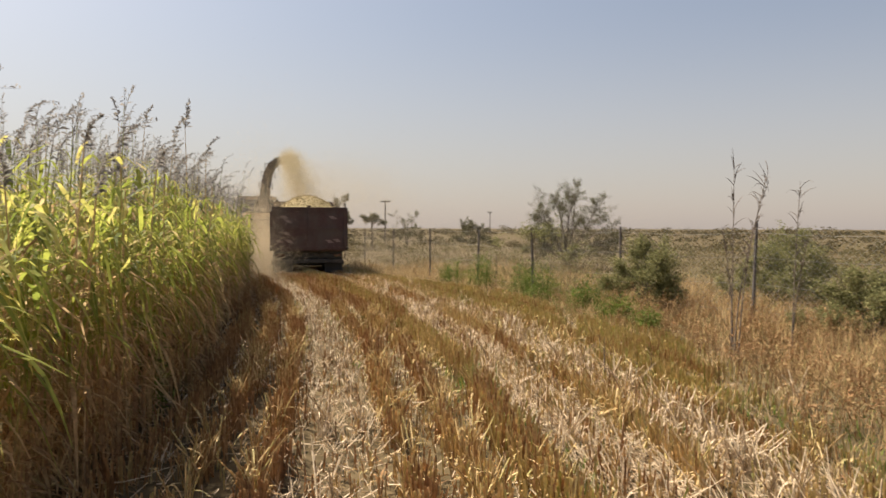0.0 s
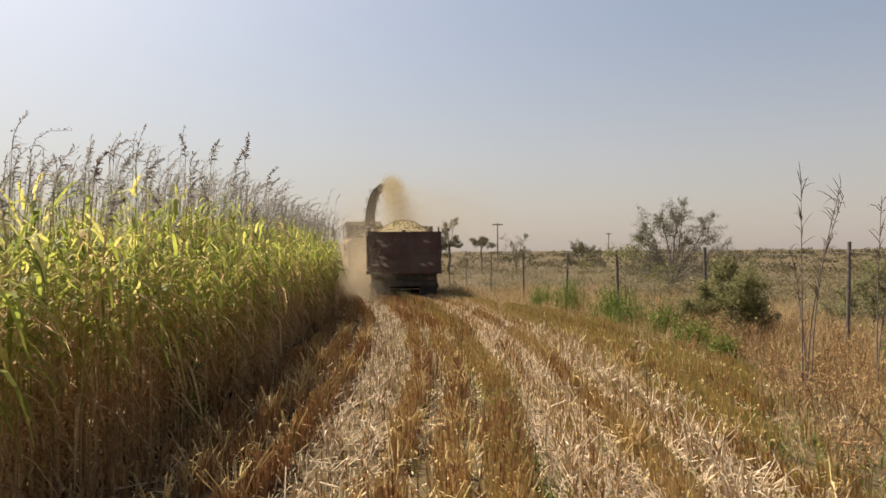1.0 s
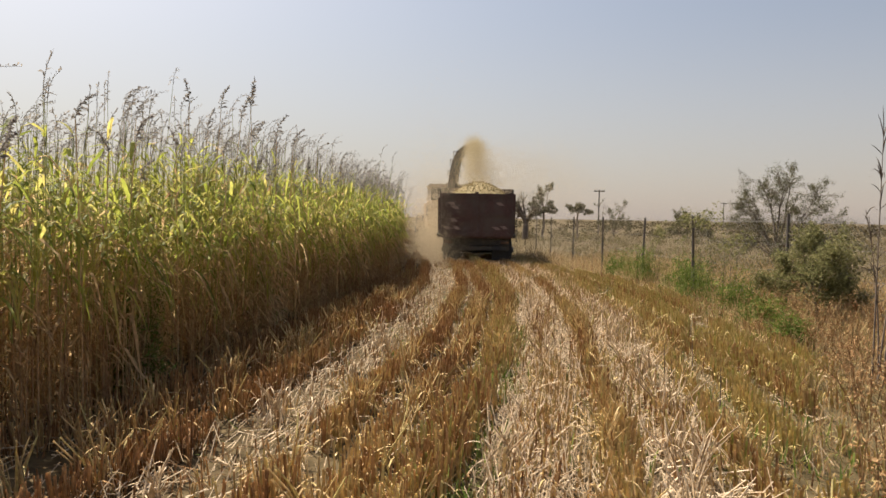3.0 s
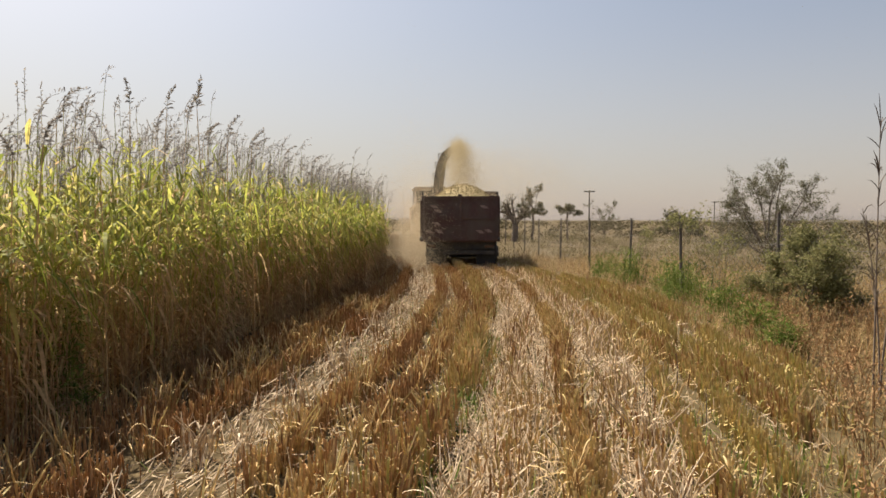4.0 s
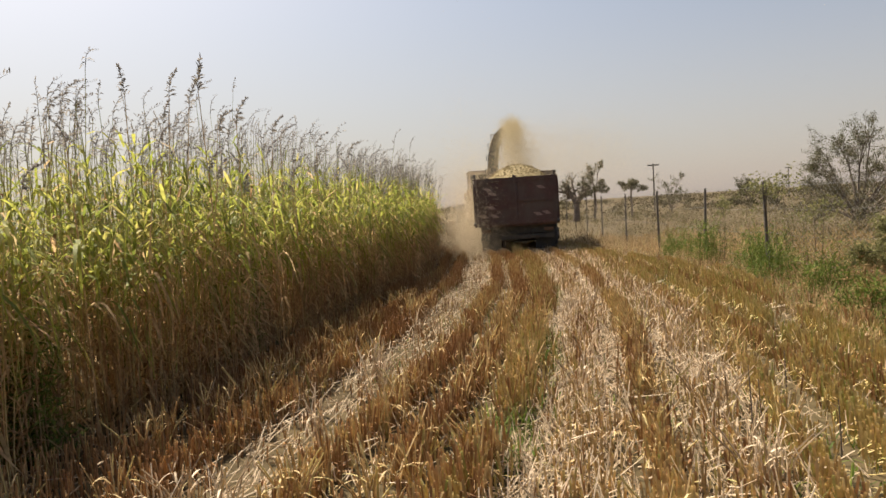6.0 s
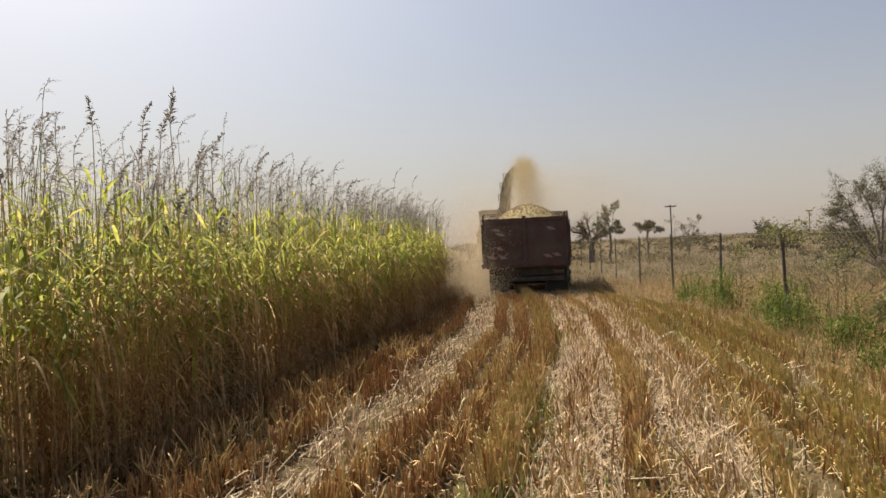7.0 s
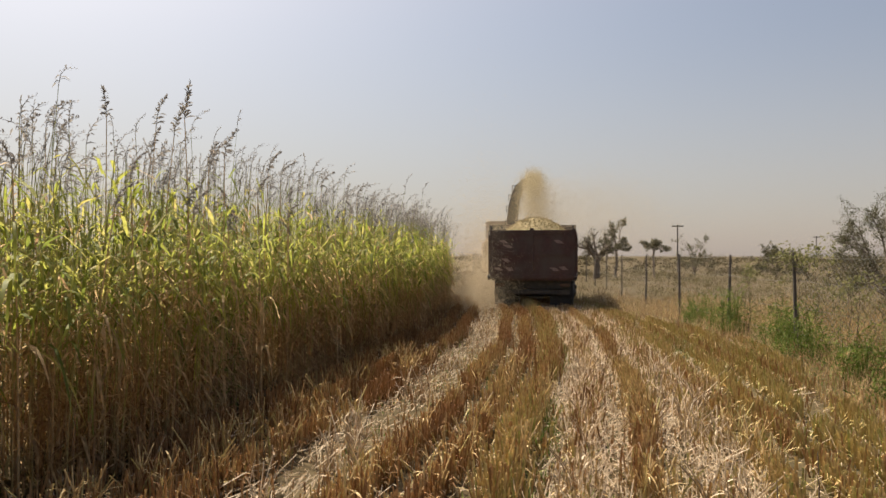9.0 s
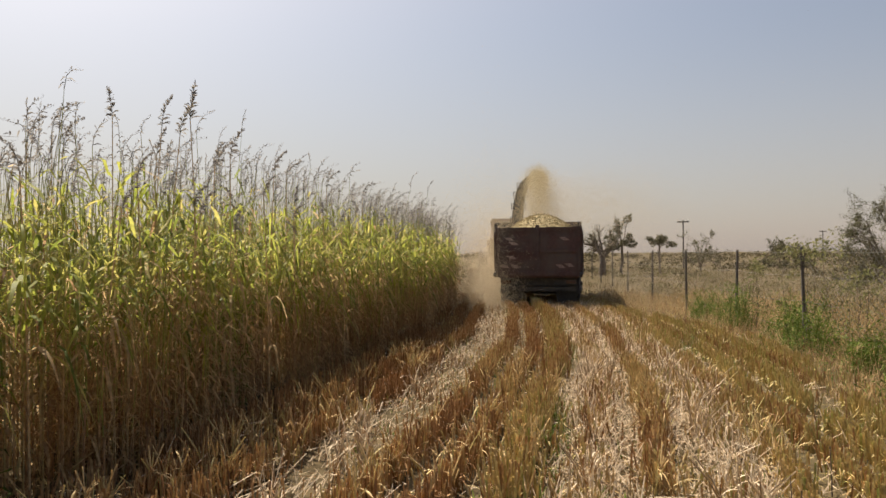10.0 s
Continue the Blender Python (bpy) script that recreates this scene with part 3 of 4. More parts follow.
def make_russet():
    """Bushy dry weeds with small russet leaves, right of the stubble."""
    r = np.random.default_rng(17)
    n = 170
    y = 3.4 + 12 * r.uniform(0, 1, n)
    x = border_x(y) + 0.1 + 3.6 * r.uniform(0, 1, n) ** 1.2
    stems, cores = [], []
    for cx, cy in zip(x, y):
        k = 9
        h = r.uniform(0.3, 0.72, k) * (0.75 + 0.25 * math.sin(cx * 2 + cy))
        sp = stalk_paths(cx + r.normal(0, 0.09, k), cy + r.normal(0, 0.09, k), h, r.normal(0, 0.3, (k, 2)))
        stems.append(sp)
        cores += [sp[:, 2], sp[:, 3], sp[:, 4]]
    sp = np.concatenate(stems)
    c = np.concatenate(cores)
    d = unit(r.normal(0, 1, (len(c) * 6, 3)))
    c = np.repeat(c, 6, 0) + d * r.uniform(0.01, 0.075, (len(d), 1))
    c[:, 2] = np.maximum(c[:, 2], 0.02)
    side = unit(np.cross(d, unit(r.normal(0, 1, d.shape))))
    sz = r.uniform(0.006, 0.014, (len(d), 1))
    t = np.linspace(-0.5, 0.5, 3)[None, :, None]
    leaves = ribbon_arrays(c[:, None] + d[:, None] * t * (sz * 3.2)[:, None], side, sz * np.array([[0.4, 1, 0.2]]))
    tagged(new("russet_weeds", quads("russet_weeds", *joined(tube_arrays(sp, np.full((len(sp), 5), 0.0028)), leaves), M_russet)),
           "bushy russet dry weeds in the rough grass", "weed", kind="stuff")


def make_tufts():
    """Tall leaning tufts of cut stems that stand out of the stubble one by one."""
    r = np.random.default_rng(18)
    kinds = []
    for i in range(6):
        k = 13
        a = r.uniform(0, 6.28, k)
        h = r.uniform(0.18, 0.40, k)
        lean = np.stack([np.cos(a), np.sin(a)], -1) * r.uniform(0.05, 0.6, (k, 1))
        sp = stalk_paths(r.normal(0, 0.03, k), r.normal(0, 0.03, k), h, lean, 4)
        lp, side = leaf_paths(sp[:6, 2], r.uniform(0, 6.28, 6), r.uniform(0.1, 0.26, 6), r.uniform(0.1, 1.2, 6), r.uniform(0.3, 1.3, 6), 5)
        v = joined(tube_arrays(sp, np.linspace(0.007, 0.004, 4)[None] * r.uniform(0.7, 1.2, (k, 1)), 4), ribbon_arrays(lp, side, leaf_width(6, 5, r.uniform(0.006, 0.013, 6))))
        ob = new("stubble_tuft", quads("stubble_tuft", *v, (M_stub, M_straw, M_stub)[i % 3]))
        kinds.append(tagged(ob, "leaning tuft of cut golden stems in the stubble" if i % 3 != 1 else "leaning tuft of bleached pale stems in the stubble", "stubble tuft", "stubble tufts"))
    rows = np.array([-1.3, -0.86, 0.12, 0.56, 1.0, 2.04, 2.88, 3.29, 3.7, 4.1])
    for i in range(190):
        y = 2.6 + 11 * r.uniform(0, 1) ** 1.1
        pale = i % 3 == 1
        lane = r.choice([-0.38, 1.55, 2.5, 2.5]) + r.normal(0, 0.12) if pale else r.choice(rows[:-3]) + r.normal(0, 0.05)
        if lane > border(y):
            continue
        m = pose(lane + float(bend(y)), y, -0.01, 0, 0, r.uniform(0, 360))
        if i == 7:
            m = pose(3.52, 7.05, -0.01)
        if i < 6:
            kinds[i].matrix_basis = m
        else:
            copy_thing(kinds[i % 6], m)


make_stubble()
make_straw()
make_russet()
make_tufts()
make_grass()


# ---- shrubs, weeds and trees ----
def leaf_cloud(centres, radius, per, size, r, long=1.8):
    """Small leaves scattered round branch ends."""
    n = len(centres) * per
    c = np.repeat(centres, per, 0) + r.normal(0, 1, (n, 3)) * radius * 0.5
    d = unit(r.normal(0, 1, (n, 3)))
    side = unit(np.cross(d, unit(r.normal(0, 1, (n, 3)))))
    s = size * r.uniform(0.6, 1.4, (n, 1))
    t = np.linspace(-0.5, 0.5, 2)[None, :, None]
    p = c[:, None] + d[:, None] * t * (s * long)[:, None]
    return ribbon_arrays(p, side, s * np.array([[1.0, 0.35]]))


def branches(r, height, spread, trunk_h, trunk_r, limbs, levels=3, lean=0.0, upward=0.55):
    """Tapered limbs that fork: tubes and the ends that carry leaves."""
    tubes, ends = [], []
    def grow(p, d, ln, rad, level):
        k = 5
        pts = [p]
        for i in range(k - 1):
            d = unit(d + r.normal(0, 0.16, 3))
            pts.append(pts[-1] + d * ln / (k - 1))
        tubes.append((np.array(pts), np.linspace(rad, rad * 0.55, k)))
        if level == 0:
            ends.extend([pts[-1], pts[-2], pts[-3]])
            return
        if level < levels:
            ends.append(pts[-1])
        for i in range(r.integers(3, 5)):
            nd = unit(d * 0.9 + r.normal(0, 0.55, 3) * np.array([1, 1, 0.6]) + np.array([0, 0, 0.12]))
            j = r.integers(2, k)
            grow(pts[j], nd, ln * r.uniform(0.55, 0.8), rad * 0.5, level - 1)
    top = np.array([lean * trunk_h, 0, trunk_h])
    tubes.append((np.linspace(np.array([0, 0, -0.05]), top, 5) + r.normal(0, 0.012, (5, 3)) * trunk_h, np.linspace(trunk_r * 1.2, trunk_r * 0.8, 5)))
    for i in range(limbs):
        a = i * 6.28 / limbs + r.uniform(-0.4, 0.4)
        d = unit(np.array([math.cos(a) * spread, math.sin(a) * spread, (height - trunk_h) * upward * r.uniform(0.35, 1.6)]))
        grow(top * r.uniform(0.7, 1.0), d, 0.5 * math.hypot(spread, height - trunk_h), trunk_r * 0.6, levels)
    v, q = tube_arrays(np.array([p for p, _ in tubes]), np.array([w for _, w in tubes]), 5)
    return (v, q), np.array(ends)


def make_tree(name, m, height, spread, trunk_h, trunk_r, limbs, seed, label, category, leaf_mat, per, leaf, cloud, group="", levels=2, upward=0.55):
    r = np.random.default_rng(seed)
    wood, ends = branches(r, height, spread, trunk_h, trunk_r, limbs, levels, 0.05, upward)
    v, q = wood
    k = height / max(ends[:, 2].max() + cloud * 0.5, 0.1)
    kx = spread / max(np.abs(ends[:, :2]).max() + cloud * 0.3, 0.1)
    v, ends = v * np.array([kx, kx, k]), ends * np.array([kx, kx, k])
    ob = thing(name, m, label, category, group)
    child("trunk", quads("trunk", v, q, M_bark, True), ob, "grey-brown trunk and limbs")
    if per:
        child("crown", quads("crown", *leaf_cloud(ends, cloud, per, leaf, r), leaf_mat), ob, "sparse small-leaved crown")
    return ob


def make_thorn_tree(name, m, height, spread, trunk_h, trunk_r, limbs, seed, label, category, leaf_mat, per, leaf, low=12, group=""):
    """A fan of limbs from a short stem, each with side branches and twigs that carry small leaves."""
    r = np.random.default_rng(seed)
    tubes, at = [], []
    t = np.linspace(0, 1, 5)[:, None]
    base = np.array([0.0, 0.0, trunk_h])
    tubes.append((np.array([0, 0, -0.05]) + (base - np.array([0, 0, -0.05])) * t + r.normal(0, 0.02, (5, 3)) * trunk_h, np.linspace(trunk_r * 1.2, trunk_r, 5)))
    for i in range(limbs):
        az, el = i * 2.4 + r.normal(0, 0.2), radians(low + (82 - low) * ((i + 0.5) / limbs) ** 1.35)
        d = np.array([math.cos(el) * math.cos(az), math.cos(el) * math.sin(az), math.sin(el)])
        reach = r.uniform(0.78, 1.03) / math.hypot(math.cos(el) / spread, math.sin(el) / (height - trunk_h))
        p = base + d * reach * t + np.array([0, 0, 0.16 * reach]) * np.sin(np.pi * t) + np.cumsum(r.normal(0, 0.025 * reach, (5, 3)), 0) * (t > 0)
        tubes.append((p, np.linspace(trunk_r * 0.5, trunk_r * 0.12, 5)))
        for j in range(8):
            f = r.uniform(0.3, 0.98)
            q0 = np.array([np.interp(f, t[:, 0], p[:, k]) for k in range(3)])
            sd = unit(d + r.normal(0, 0.62, 3))
            ln = reach * r.uniform(0.16, 0.36) * (1.2 - 0.5 * f)
            q = q0 + sd * ln * t + np.cumsum(r.normal(0, 0.05 * ln, (5, 3)), 0) * (t > 0)
            tubes.append((q, np.linspace(trunk_r * 0.14, trunk_r * 0.06, 5)))
            for k in range(4):
                w = q[r.integers(1, 5)] + unit(sd + r.normal(0, 0.75, 3)) * ln * r.uniform(0.3, 0.65) * t
                tubes.append((w, np.linspace(trunk_r * 0.07, trunk_r * 0.03, 5)))
                at += [w[2], w[4]]
    v, q = tube_arrays(np.array([p for p, _ in tubes]), np.maximum(np.array([w for _, w in tubes]), 0.003), 3)
    v[:, 2] = np.maximum(v[:, 2], -0.05)
    at = np.array(at)
    at[:, 2] = np.maximum(at[:, 2], 0.05)
    ob = thing(name, m, label, category, group)
    child("trunk", quads("trunk", v, q, M_bark, True), ob, "grey-brown stems and twigs")
    child("crown", quads("crown", *leaf_cloud(at, max(0.045 * spread, 0.11), per, leaf, r), leaf_mat), ob, "airy small-leaved crown")
    return ob


make_thorn_tree("acacia_tree", pose(5.9, 30.2, 0), 3.45, 2.5, 0.3, 0.08, 27, 21, "thorny acacia tree with an airy olive crown behind the fence", "tree", M_shrub, 22, 0.02, 4)
make_tree("baobab_tree", pose(-8.35, 54, 0), 3.9, 1.6, 1.7, 0.42, 7, 22, "stout bare-limbed tree standing in the far grassland", "tree", M_shrub, 9, 0.035, 0.4, levels=2, upward=0.45)
make_thorn_tree("tall_tree", pose(-6.95, 54.1, 0), 4.75, 0.95, 2.0, 0.10, 9, 23, "slender tree beside the stout one", "tree", M_shrub, 7, 0.05, 5)
make_thorn_tree("flat_topped_tree", pose(-4.6, 56, 0), 2.85, 1.35, 2.0, 0.08, 8, 24, "small flat-topped thorn tree in the far grassland", "tree", M_shrub, 8, 0.045, 5)
make_thorn_tree("thorn_tree", pose(-1.75, 55.3, 0), 3.45, 1.5, 0.5, 0.07, 9, 25, "low thorn tree with bare twigs near the pole", "tree", M_shrub, 4, 0.045, 15)
make_thorn_tree("thorn_bush", pose(3.4, 56, 0), 2.4, 1.9, 0.3, 0.06, 11, 30, "low rounded thorn bush in the far grassland", "bush", M_shrub, 9, 0.05, 5)
make_thorn_tree("thorn_bush", pose(4.25, 14.0, 0), 1.45, 0.9, 0.3, 0.035, 15, 26, "dense grey-green thorn bush beside a fence post", "bush", M_bush, 20, 0.02, 8)
make_thorn_tree("thorn_bush", pose(7.6, 15.4, 0), 1.45, 1.2, 0.12, 0.035, 14, 27, "dense grey-green thorn bush behind the fence", "bush", M_bush, 20, 0.022, 8)
make_thorn_tree("green_shrub", pose(6.4, 10.4, 0), 1.15, 0.85, 0.1, 0.03, 14, 28, "olive green shrub in dry grass", "bush", M_bush, 20, 0.02, 8)
make_thorn_tree("thorn_bush", pose(8.8, 17.0, 0), 2.1, 0.75, 0.4, 0.04, 11, 29, "scrubby dark bush behind the fence", "bush", M_bush, 20, 0.02, 8)


def make_weed(x, y, w, h, seed, n=40):
    """A clump of upright leafy weeds."""
    r = np.random.default_rng(seed)
    ob = thing("weed_clump", pose(x, y, 0), "lush green weeds at the field's border", "weed", "weeds along the border")
    px, py = r.normal(0, w * 0.35, n), r.normal(0, w * 0.3, n)
    top = h * r.uniform(0.5, 1.1, n) * np.exp(-(px / w) ** 2)
    sp = stalk_paths(px, py, top, r.normal(0, 0.15, (n, 2)))
    child("stalk_mass", quads("stalk_mass", *tube_arrays(sp, np.full((n, 5), 0.004)), M_weed), ob, "thin stems", "stuff")
    c = np.concatenate([sp[:, j] for j in range(1, 5)])
    child("foliage", quads("foliage", *leaf_cloud(c, 0.15, 11, 0.014, r, 4.5), M_weed), ob, "narrow green leaves", "stuff")


for i, (x, y, w, h) in enumerate([(1.45, 19.3, 0.75, 0.95), (0.75, 21.6, 0.7, 0.7), (2.35, 17.6, 0.55, 0.8), (2.55, 16.2, 0.7, 0.85), (3.1, 14.3, 0.6, 0.75), (3.3, 12.9, 0.4, 0.45), (3.45, 11.5, 0.35, 0.35),
                                  (-3.35, 9.65, 0.45, 1.25), (-4.3, 8.9, 0.5, 1.2), (-2.75, 6.75, 0.35, 0.85), (-4.35, 13.0, 0.45, 0.9)]):
    make_weed(x, y, w, h, 50 + i)


def make_reed(x, y, heights, seed):
    """Dry reed stalks with thin feathery tops."""
    r = np.random.default_rng(seed)
    ob = thing("dry_reed", pose(x, y, 0), "tall dry reed stalks with bare feathery tops", "reed", "dry reeds")
    for h, lx, ly in heights:
        sp = stalk_paths(np.array([r.normal(0, 0.06)]), np.array([r.normal(0, 0.06)]), np.array([h]), np.array([[lx, ly]]), 8)
        child("stalk", quads("stalk", *tube_arrays(sp, np.linspace(0.011, 0.003, 8)[None], 5), M_bark, True), ob)
        n = 26
        f = r.uniform(0.45, 1.0, n)
        b = np.stack([np.interp(f, np.linspace(0, 1, 8), sp[0, :, j]) for j in range(3)], -1)
        p, side = leaf_paths(b, r.uniform(0, 6.28, n), r.uniform(0.12, 0.38, n), r.uniform(0.8, 1.45, n), r.uniform(0.1, 0.8, n), 4)
        child("plume", quads("plume", *tube_arrays(p, np.tile(np.array([[0.004, 0.005, 0.004, 0.001]]), (n, 1))), M_bark), ob, "", "stuff")


make_reed(3.9, 9.4, [(2.5, 0.0, 0), (2.45, 0.14, 0), (2.35, 0.2, 0.05), (1.75, -0.1, 0)], 61)
make_reed(4.82, 9.6, [(2.35, 0.03, 0), (1.6, 0.12, 0)], 62)


for sx, sy, sh in [(1.92, 8.18, 0.5), (1.98, 8.45, 0.34), (2.38, 7.98, 0.36), (2.21, 9.57, 0.32)]:
    stick = new("dry_stick", quads("dry_stick", *tube_arrays(stalk_paths(np.zeros(1), np.zeros(1), np.array([sh]), np.array([[0.03, 0.0]]), 6), np.linspace(0.006, 0.003, 6)[None], 6), M_bark, True))
    stick.matrix_basis = pose(sx, sy, 0, 0, 0, sx * 90)
    tagged(stick, "thin dark dry stick standing in the stubble", "stick", "dry sticks")


# low scrub along the horizon
def make_scrub():
    r = np.random.default_rng(31)
    n = 760
    d = 50 + 330 * r.uniform(0, 1, n) ** 1.4
    az = r.uniform(-0.75, 0.9, n)
    keep = (az > -0.36) | (d > 120)
    c = np.stack([np.sin(az) * d, np.cos(az) * d, np.zeros(n)], -1)[keep]
    per = 75
    m = len(c) * per
    w = np.repeat(r.uniform(0.7, 2.2, len(c)) * (0.4 + d[keep] / 200), per)
    p = np.repeat(c, per, 0)
    u = unit(r.normal(0, 1, (m, 3)))
    u[:, 2] = np.abs(u[:, 2])
    tall = np.repeat(r.uniform(0.35, 0.9, len(c)), per)
    p = p + u * np.stack([w, w, w * tall], -1) * r.uniform(0.35, 1, (m, 1))
    dd = unit(r.normal(0, 1, (m, 3)))
    side = unit(np.cross(dd, unit(r.normal(0, 1, (m, 3)))))
    s = (0.085 * w)[:, None]
    t = np.linspace(-0.5, 0.5, 2)[None, :, None]
    tagged(new("far_scrub", quads("far_scrub", *ribbon_arrays(p[:, None] + dd[:, None] * t * (2.0 * s)[:, None], side, s * np.array([[1, 0.5]])), M_far)),
           "low brown-green scrub scattered to the horizon", "scrub", kind="stuff")


make_scrub()


def make_low_shrubs():
    r = np.random.default_rng(32)
    n = 230
    y = 11 + 50 * r.uniform(0, 1, n) ** 1.1
    fence_x = 1.35 - (y - 20.3) * np.where(y < 20.3, 0.5, 0.33)
    x = fence_x + 0.9 + r.uniform(0, 1, n) ** 1.3 * (10 + 0.6 * y)
    per = 170
    m = n * per
    w = np.repeat(r.uniform(0.25, 0.85, n) * (0.8 + y / 70), per)
    u = unit(r.normal(0, 1, (m, 3)))
    u[:, 2] = np.abs(u[:, 2])
    tall = np.repeat(r.uniform(0.5, 1.1, n), per)
    p = np.repeat(np.stack([x, y, np.zeros(n)], -1), per, 0) + u * np.stack([w, w, w * tall], -1) * r.uniform(0.2, 1, (m, 1))
    d = unit(r.normal(0, 1, (m, 3)) * np.array([0.8, 0.8, 0.6]) + np.array([0, 0, 0.6]))
    side = unit(np.cross(d, unit(r.normal(0, 1, (m, 3)))))
    sz = (0.038 * w)[:, None]
    t = np.linspace(-0.5, 0.5, 2)[None, :, None]
    v = ribbon_arrays(p[:, None] + d[:, None] * t * (4.5 * sz)[:, None], side, sz * np.array([[1.0, 0.3]]))
    tagged(new("low_shrubs", quads("low_shrubs", *v, M_low)), "low dry olive-brown shrubs scattered over the rough grassland", "scrub", kind="stuff")


make_low_shrubs()


# ---- fence ----
def make_fence():
    spots = [(8.7, 6.8, 1.8), (7.05, 9.5, 1.8), (5.44, 12.05, 1.82), (3.88, 14.53, 1.76), (2.50, 17.26, 1.71), (1.35, 20.27, 1.68), (0.0, 24.3, 1.7), (-1.5, 28.7, 1.7), (-3.1, 33.4, 1.7),
             (-4.6, 38.0, 1.7), (-6.1, 42.6, 1.7), (-7.6, 47.2, 1.7)]
    fence = thing("wire_fence", pose(0, 0, 0), "old wire fence with dark weathered posts in dry grass", "fence")
    r = random.Random(4)
    tops = []
    for x, y, h in spots:
        bm = bmesh.new()
        drum(bm, (0, 0, h / 2 - 0.1), (0, 0, 1), 0.032, h + 0.2, 9, 0.027)
        for v in bm.verts:
            v.co.x += 0.006 * math.sin(v.co.z * 5)
        ob = part("post", bm, M_post, fence)
        ob.matrix_basis = pose(x, y, 0, r.uniform(-1.5, 1.5), r.uniform(-1.5, 1.5), r.uniform(0, 90))
        tops.append((x, y, h))
    for z in (0.35, 0.8, 1.25, 1.66):
        pts = []
        for (x, y, h), (x2, y2, h2) in zip(tops, tops[1:]):
            for t in (0, 0.25, 0.5, 0.75):
                pts.append((x + (x2 - x) * t, y + (y2 - y) * t, z - 0.05 * math.sin(t * math.pi)))
        pts.append((*tops[-1][:2], z))
        child("wire", quads("wire", *tube_arrays(np.array([pts]), np.full((1, len(pts)), 0.003)), M_wire), fence)
    # woven netting over the nearer bays
    lines = []
    for (x, y, h), (x2, y2, h2) in list(zip(tops, tops[1:]))[:4]:
        ln = math.hypot(x2 - x, y2 - y)
        for s in np.arange(-1.6, ln, 0.11):
            for way in (1, -1):
                a, b = (s, 0.1), (s + 1.6, 1.7)
                if a[0] < 0:
                    a = (0, 0.1 - a[0])
                if b[0] > ln:
                    b = (ln, 1.7 - (b[0] - ln))
                if way < 0:
                    a, b = (ln - a[0], a[1]), (ln - b[0], b[1])
                pt = lambda u, z: (x + (x2 - x) * u / ln, y + (y2 - y) * u / ln, z)
                lines.append([pt(*a), pt((a[0] + b[0]) / 2, (a[1] + b[1]) / 2), pt(*b)])
    child("netting", quads("netting", *tube_arrays(np.array(lines), np.full((len(lines), 3), 0.0017)), M_wire), fence, "diamond wire netting", "stuff")


make_fence()


def make_vine(x, y, seed, n, spread, top, label):
    """A creeper that climbs the wires along the fence's line."""
    r = np.random.default_rng(seed)
    ob = thing("fence_vine", pose(x, y, 0), label, "creeper", "creepers on the fence")
    u = r.normal(0.1, spread, n)
    c = np.stack([u * 0.42, -u * 0.88 - 0.08, top + r.normal(0, 0.10, n)], -1)
    hang = r.integers(0, n, n)
    c2 = c[hang] - np.stack([np.zeros(n), np.zeros(n), r.uniform(0, top - 0.2, n)], -1)
    child("foliage", quads("foliage", *leaf_cloud(np.concatenate([c, c2[:n // 3]]), 0.12, 8, 0.026, r, 1.6), M_bush), ob, "small pale leaves", "stuff")
    m = 5
    u = r.normal(0.1, spread * 0.7, m)
    p = np.stack([np.stack([u * 0.42, -u * 0.88 - 0.06, np.full(m, z * top)], -1) for z in (-0.01, 0.35, 0.7, 1.0)], 1) + r.normal(0, 0.04, (m, 4, 3)) * np.array([1, 1, 0])
    child("stalk_mass", quads("stalk_mass", *tube_arrays(p, np.full((m, 4), 0.0035)), M_bark), ob, "twisted brown stems", "stuff")


make_vine(2.5, 17.2, 33, 75, 0.55, 1.66, "pale green creeper hanging over the fence")
make_vine(1.75, 19.1, 34, 24, 0.22, 1.35, "thin leafy creeper climbing the fence wires")
make_vine(3.1, 15.9, 35, 34, 0.35, 1.2, "thin leafy creeper climbing the fence wires")


# ---- poles ----
def make_pole(x, y, h, turn):
    ob = thing("power_pole", pose(x, y, 0, 0, 0, turn), "thin wooden power pole with a crossarm on the far grassland", "pole", "power poles")
    part("pole", drum(bmesh.new(), (0, 0, h / 2 - 0.2), (0, 0, 1), 0.09, h + 0.4, 10, 0.065), M_post, ob)
    part("crossarm", box(bmesh.new(), -0.55, 0.55, -0.05, 0.05, h - 0.22, h - 0.1, 0.01), M_post, ob)
    for u in (-0.5, 0, 0.5):
        part("insulator", drum(bmesh.new(), (u, 0, h + 0.0 if u else h + 0.06), (0, 0, 1), 0.04, 0.2, 8, 0.03), M_white, ob)


make_pole(-4.85, 76.7, 4.8, 10)
make_pole(11.6, 130, 4.9, 10)


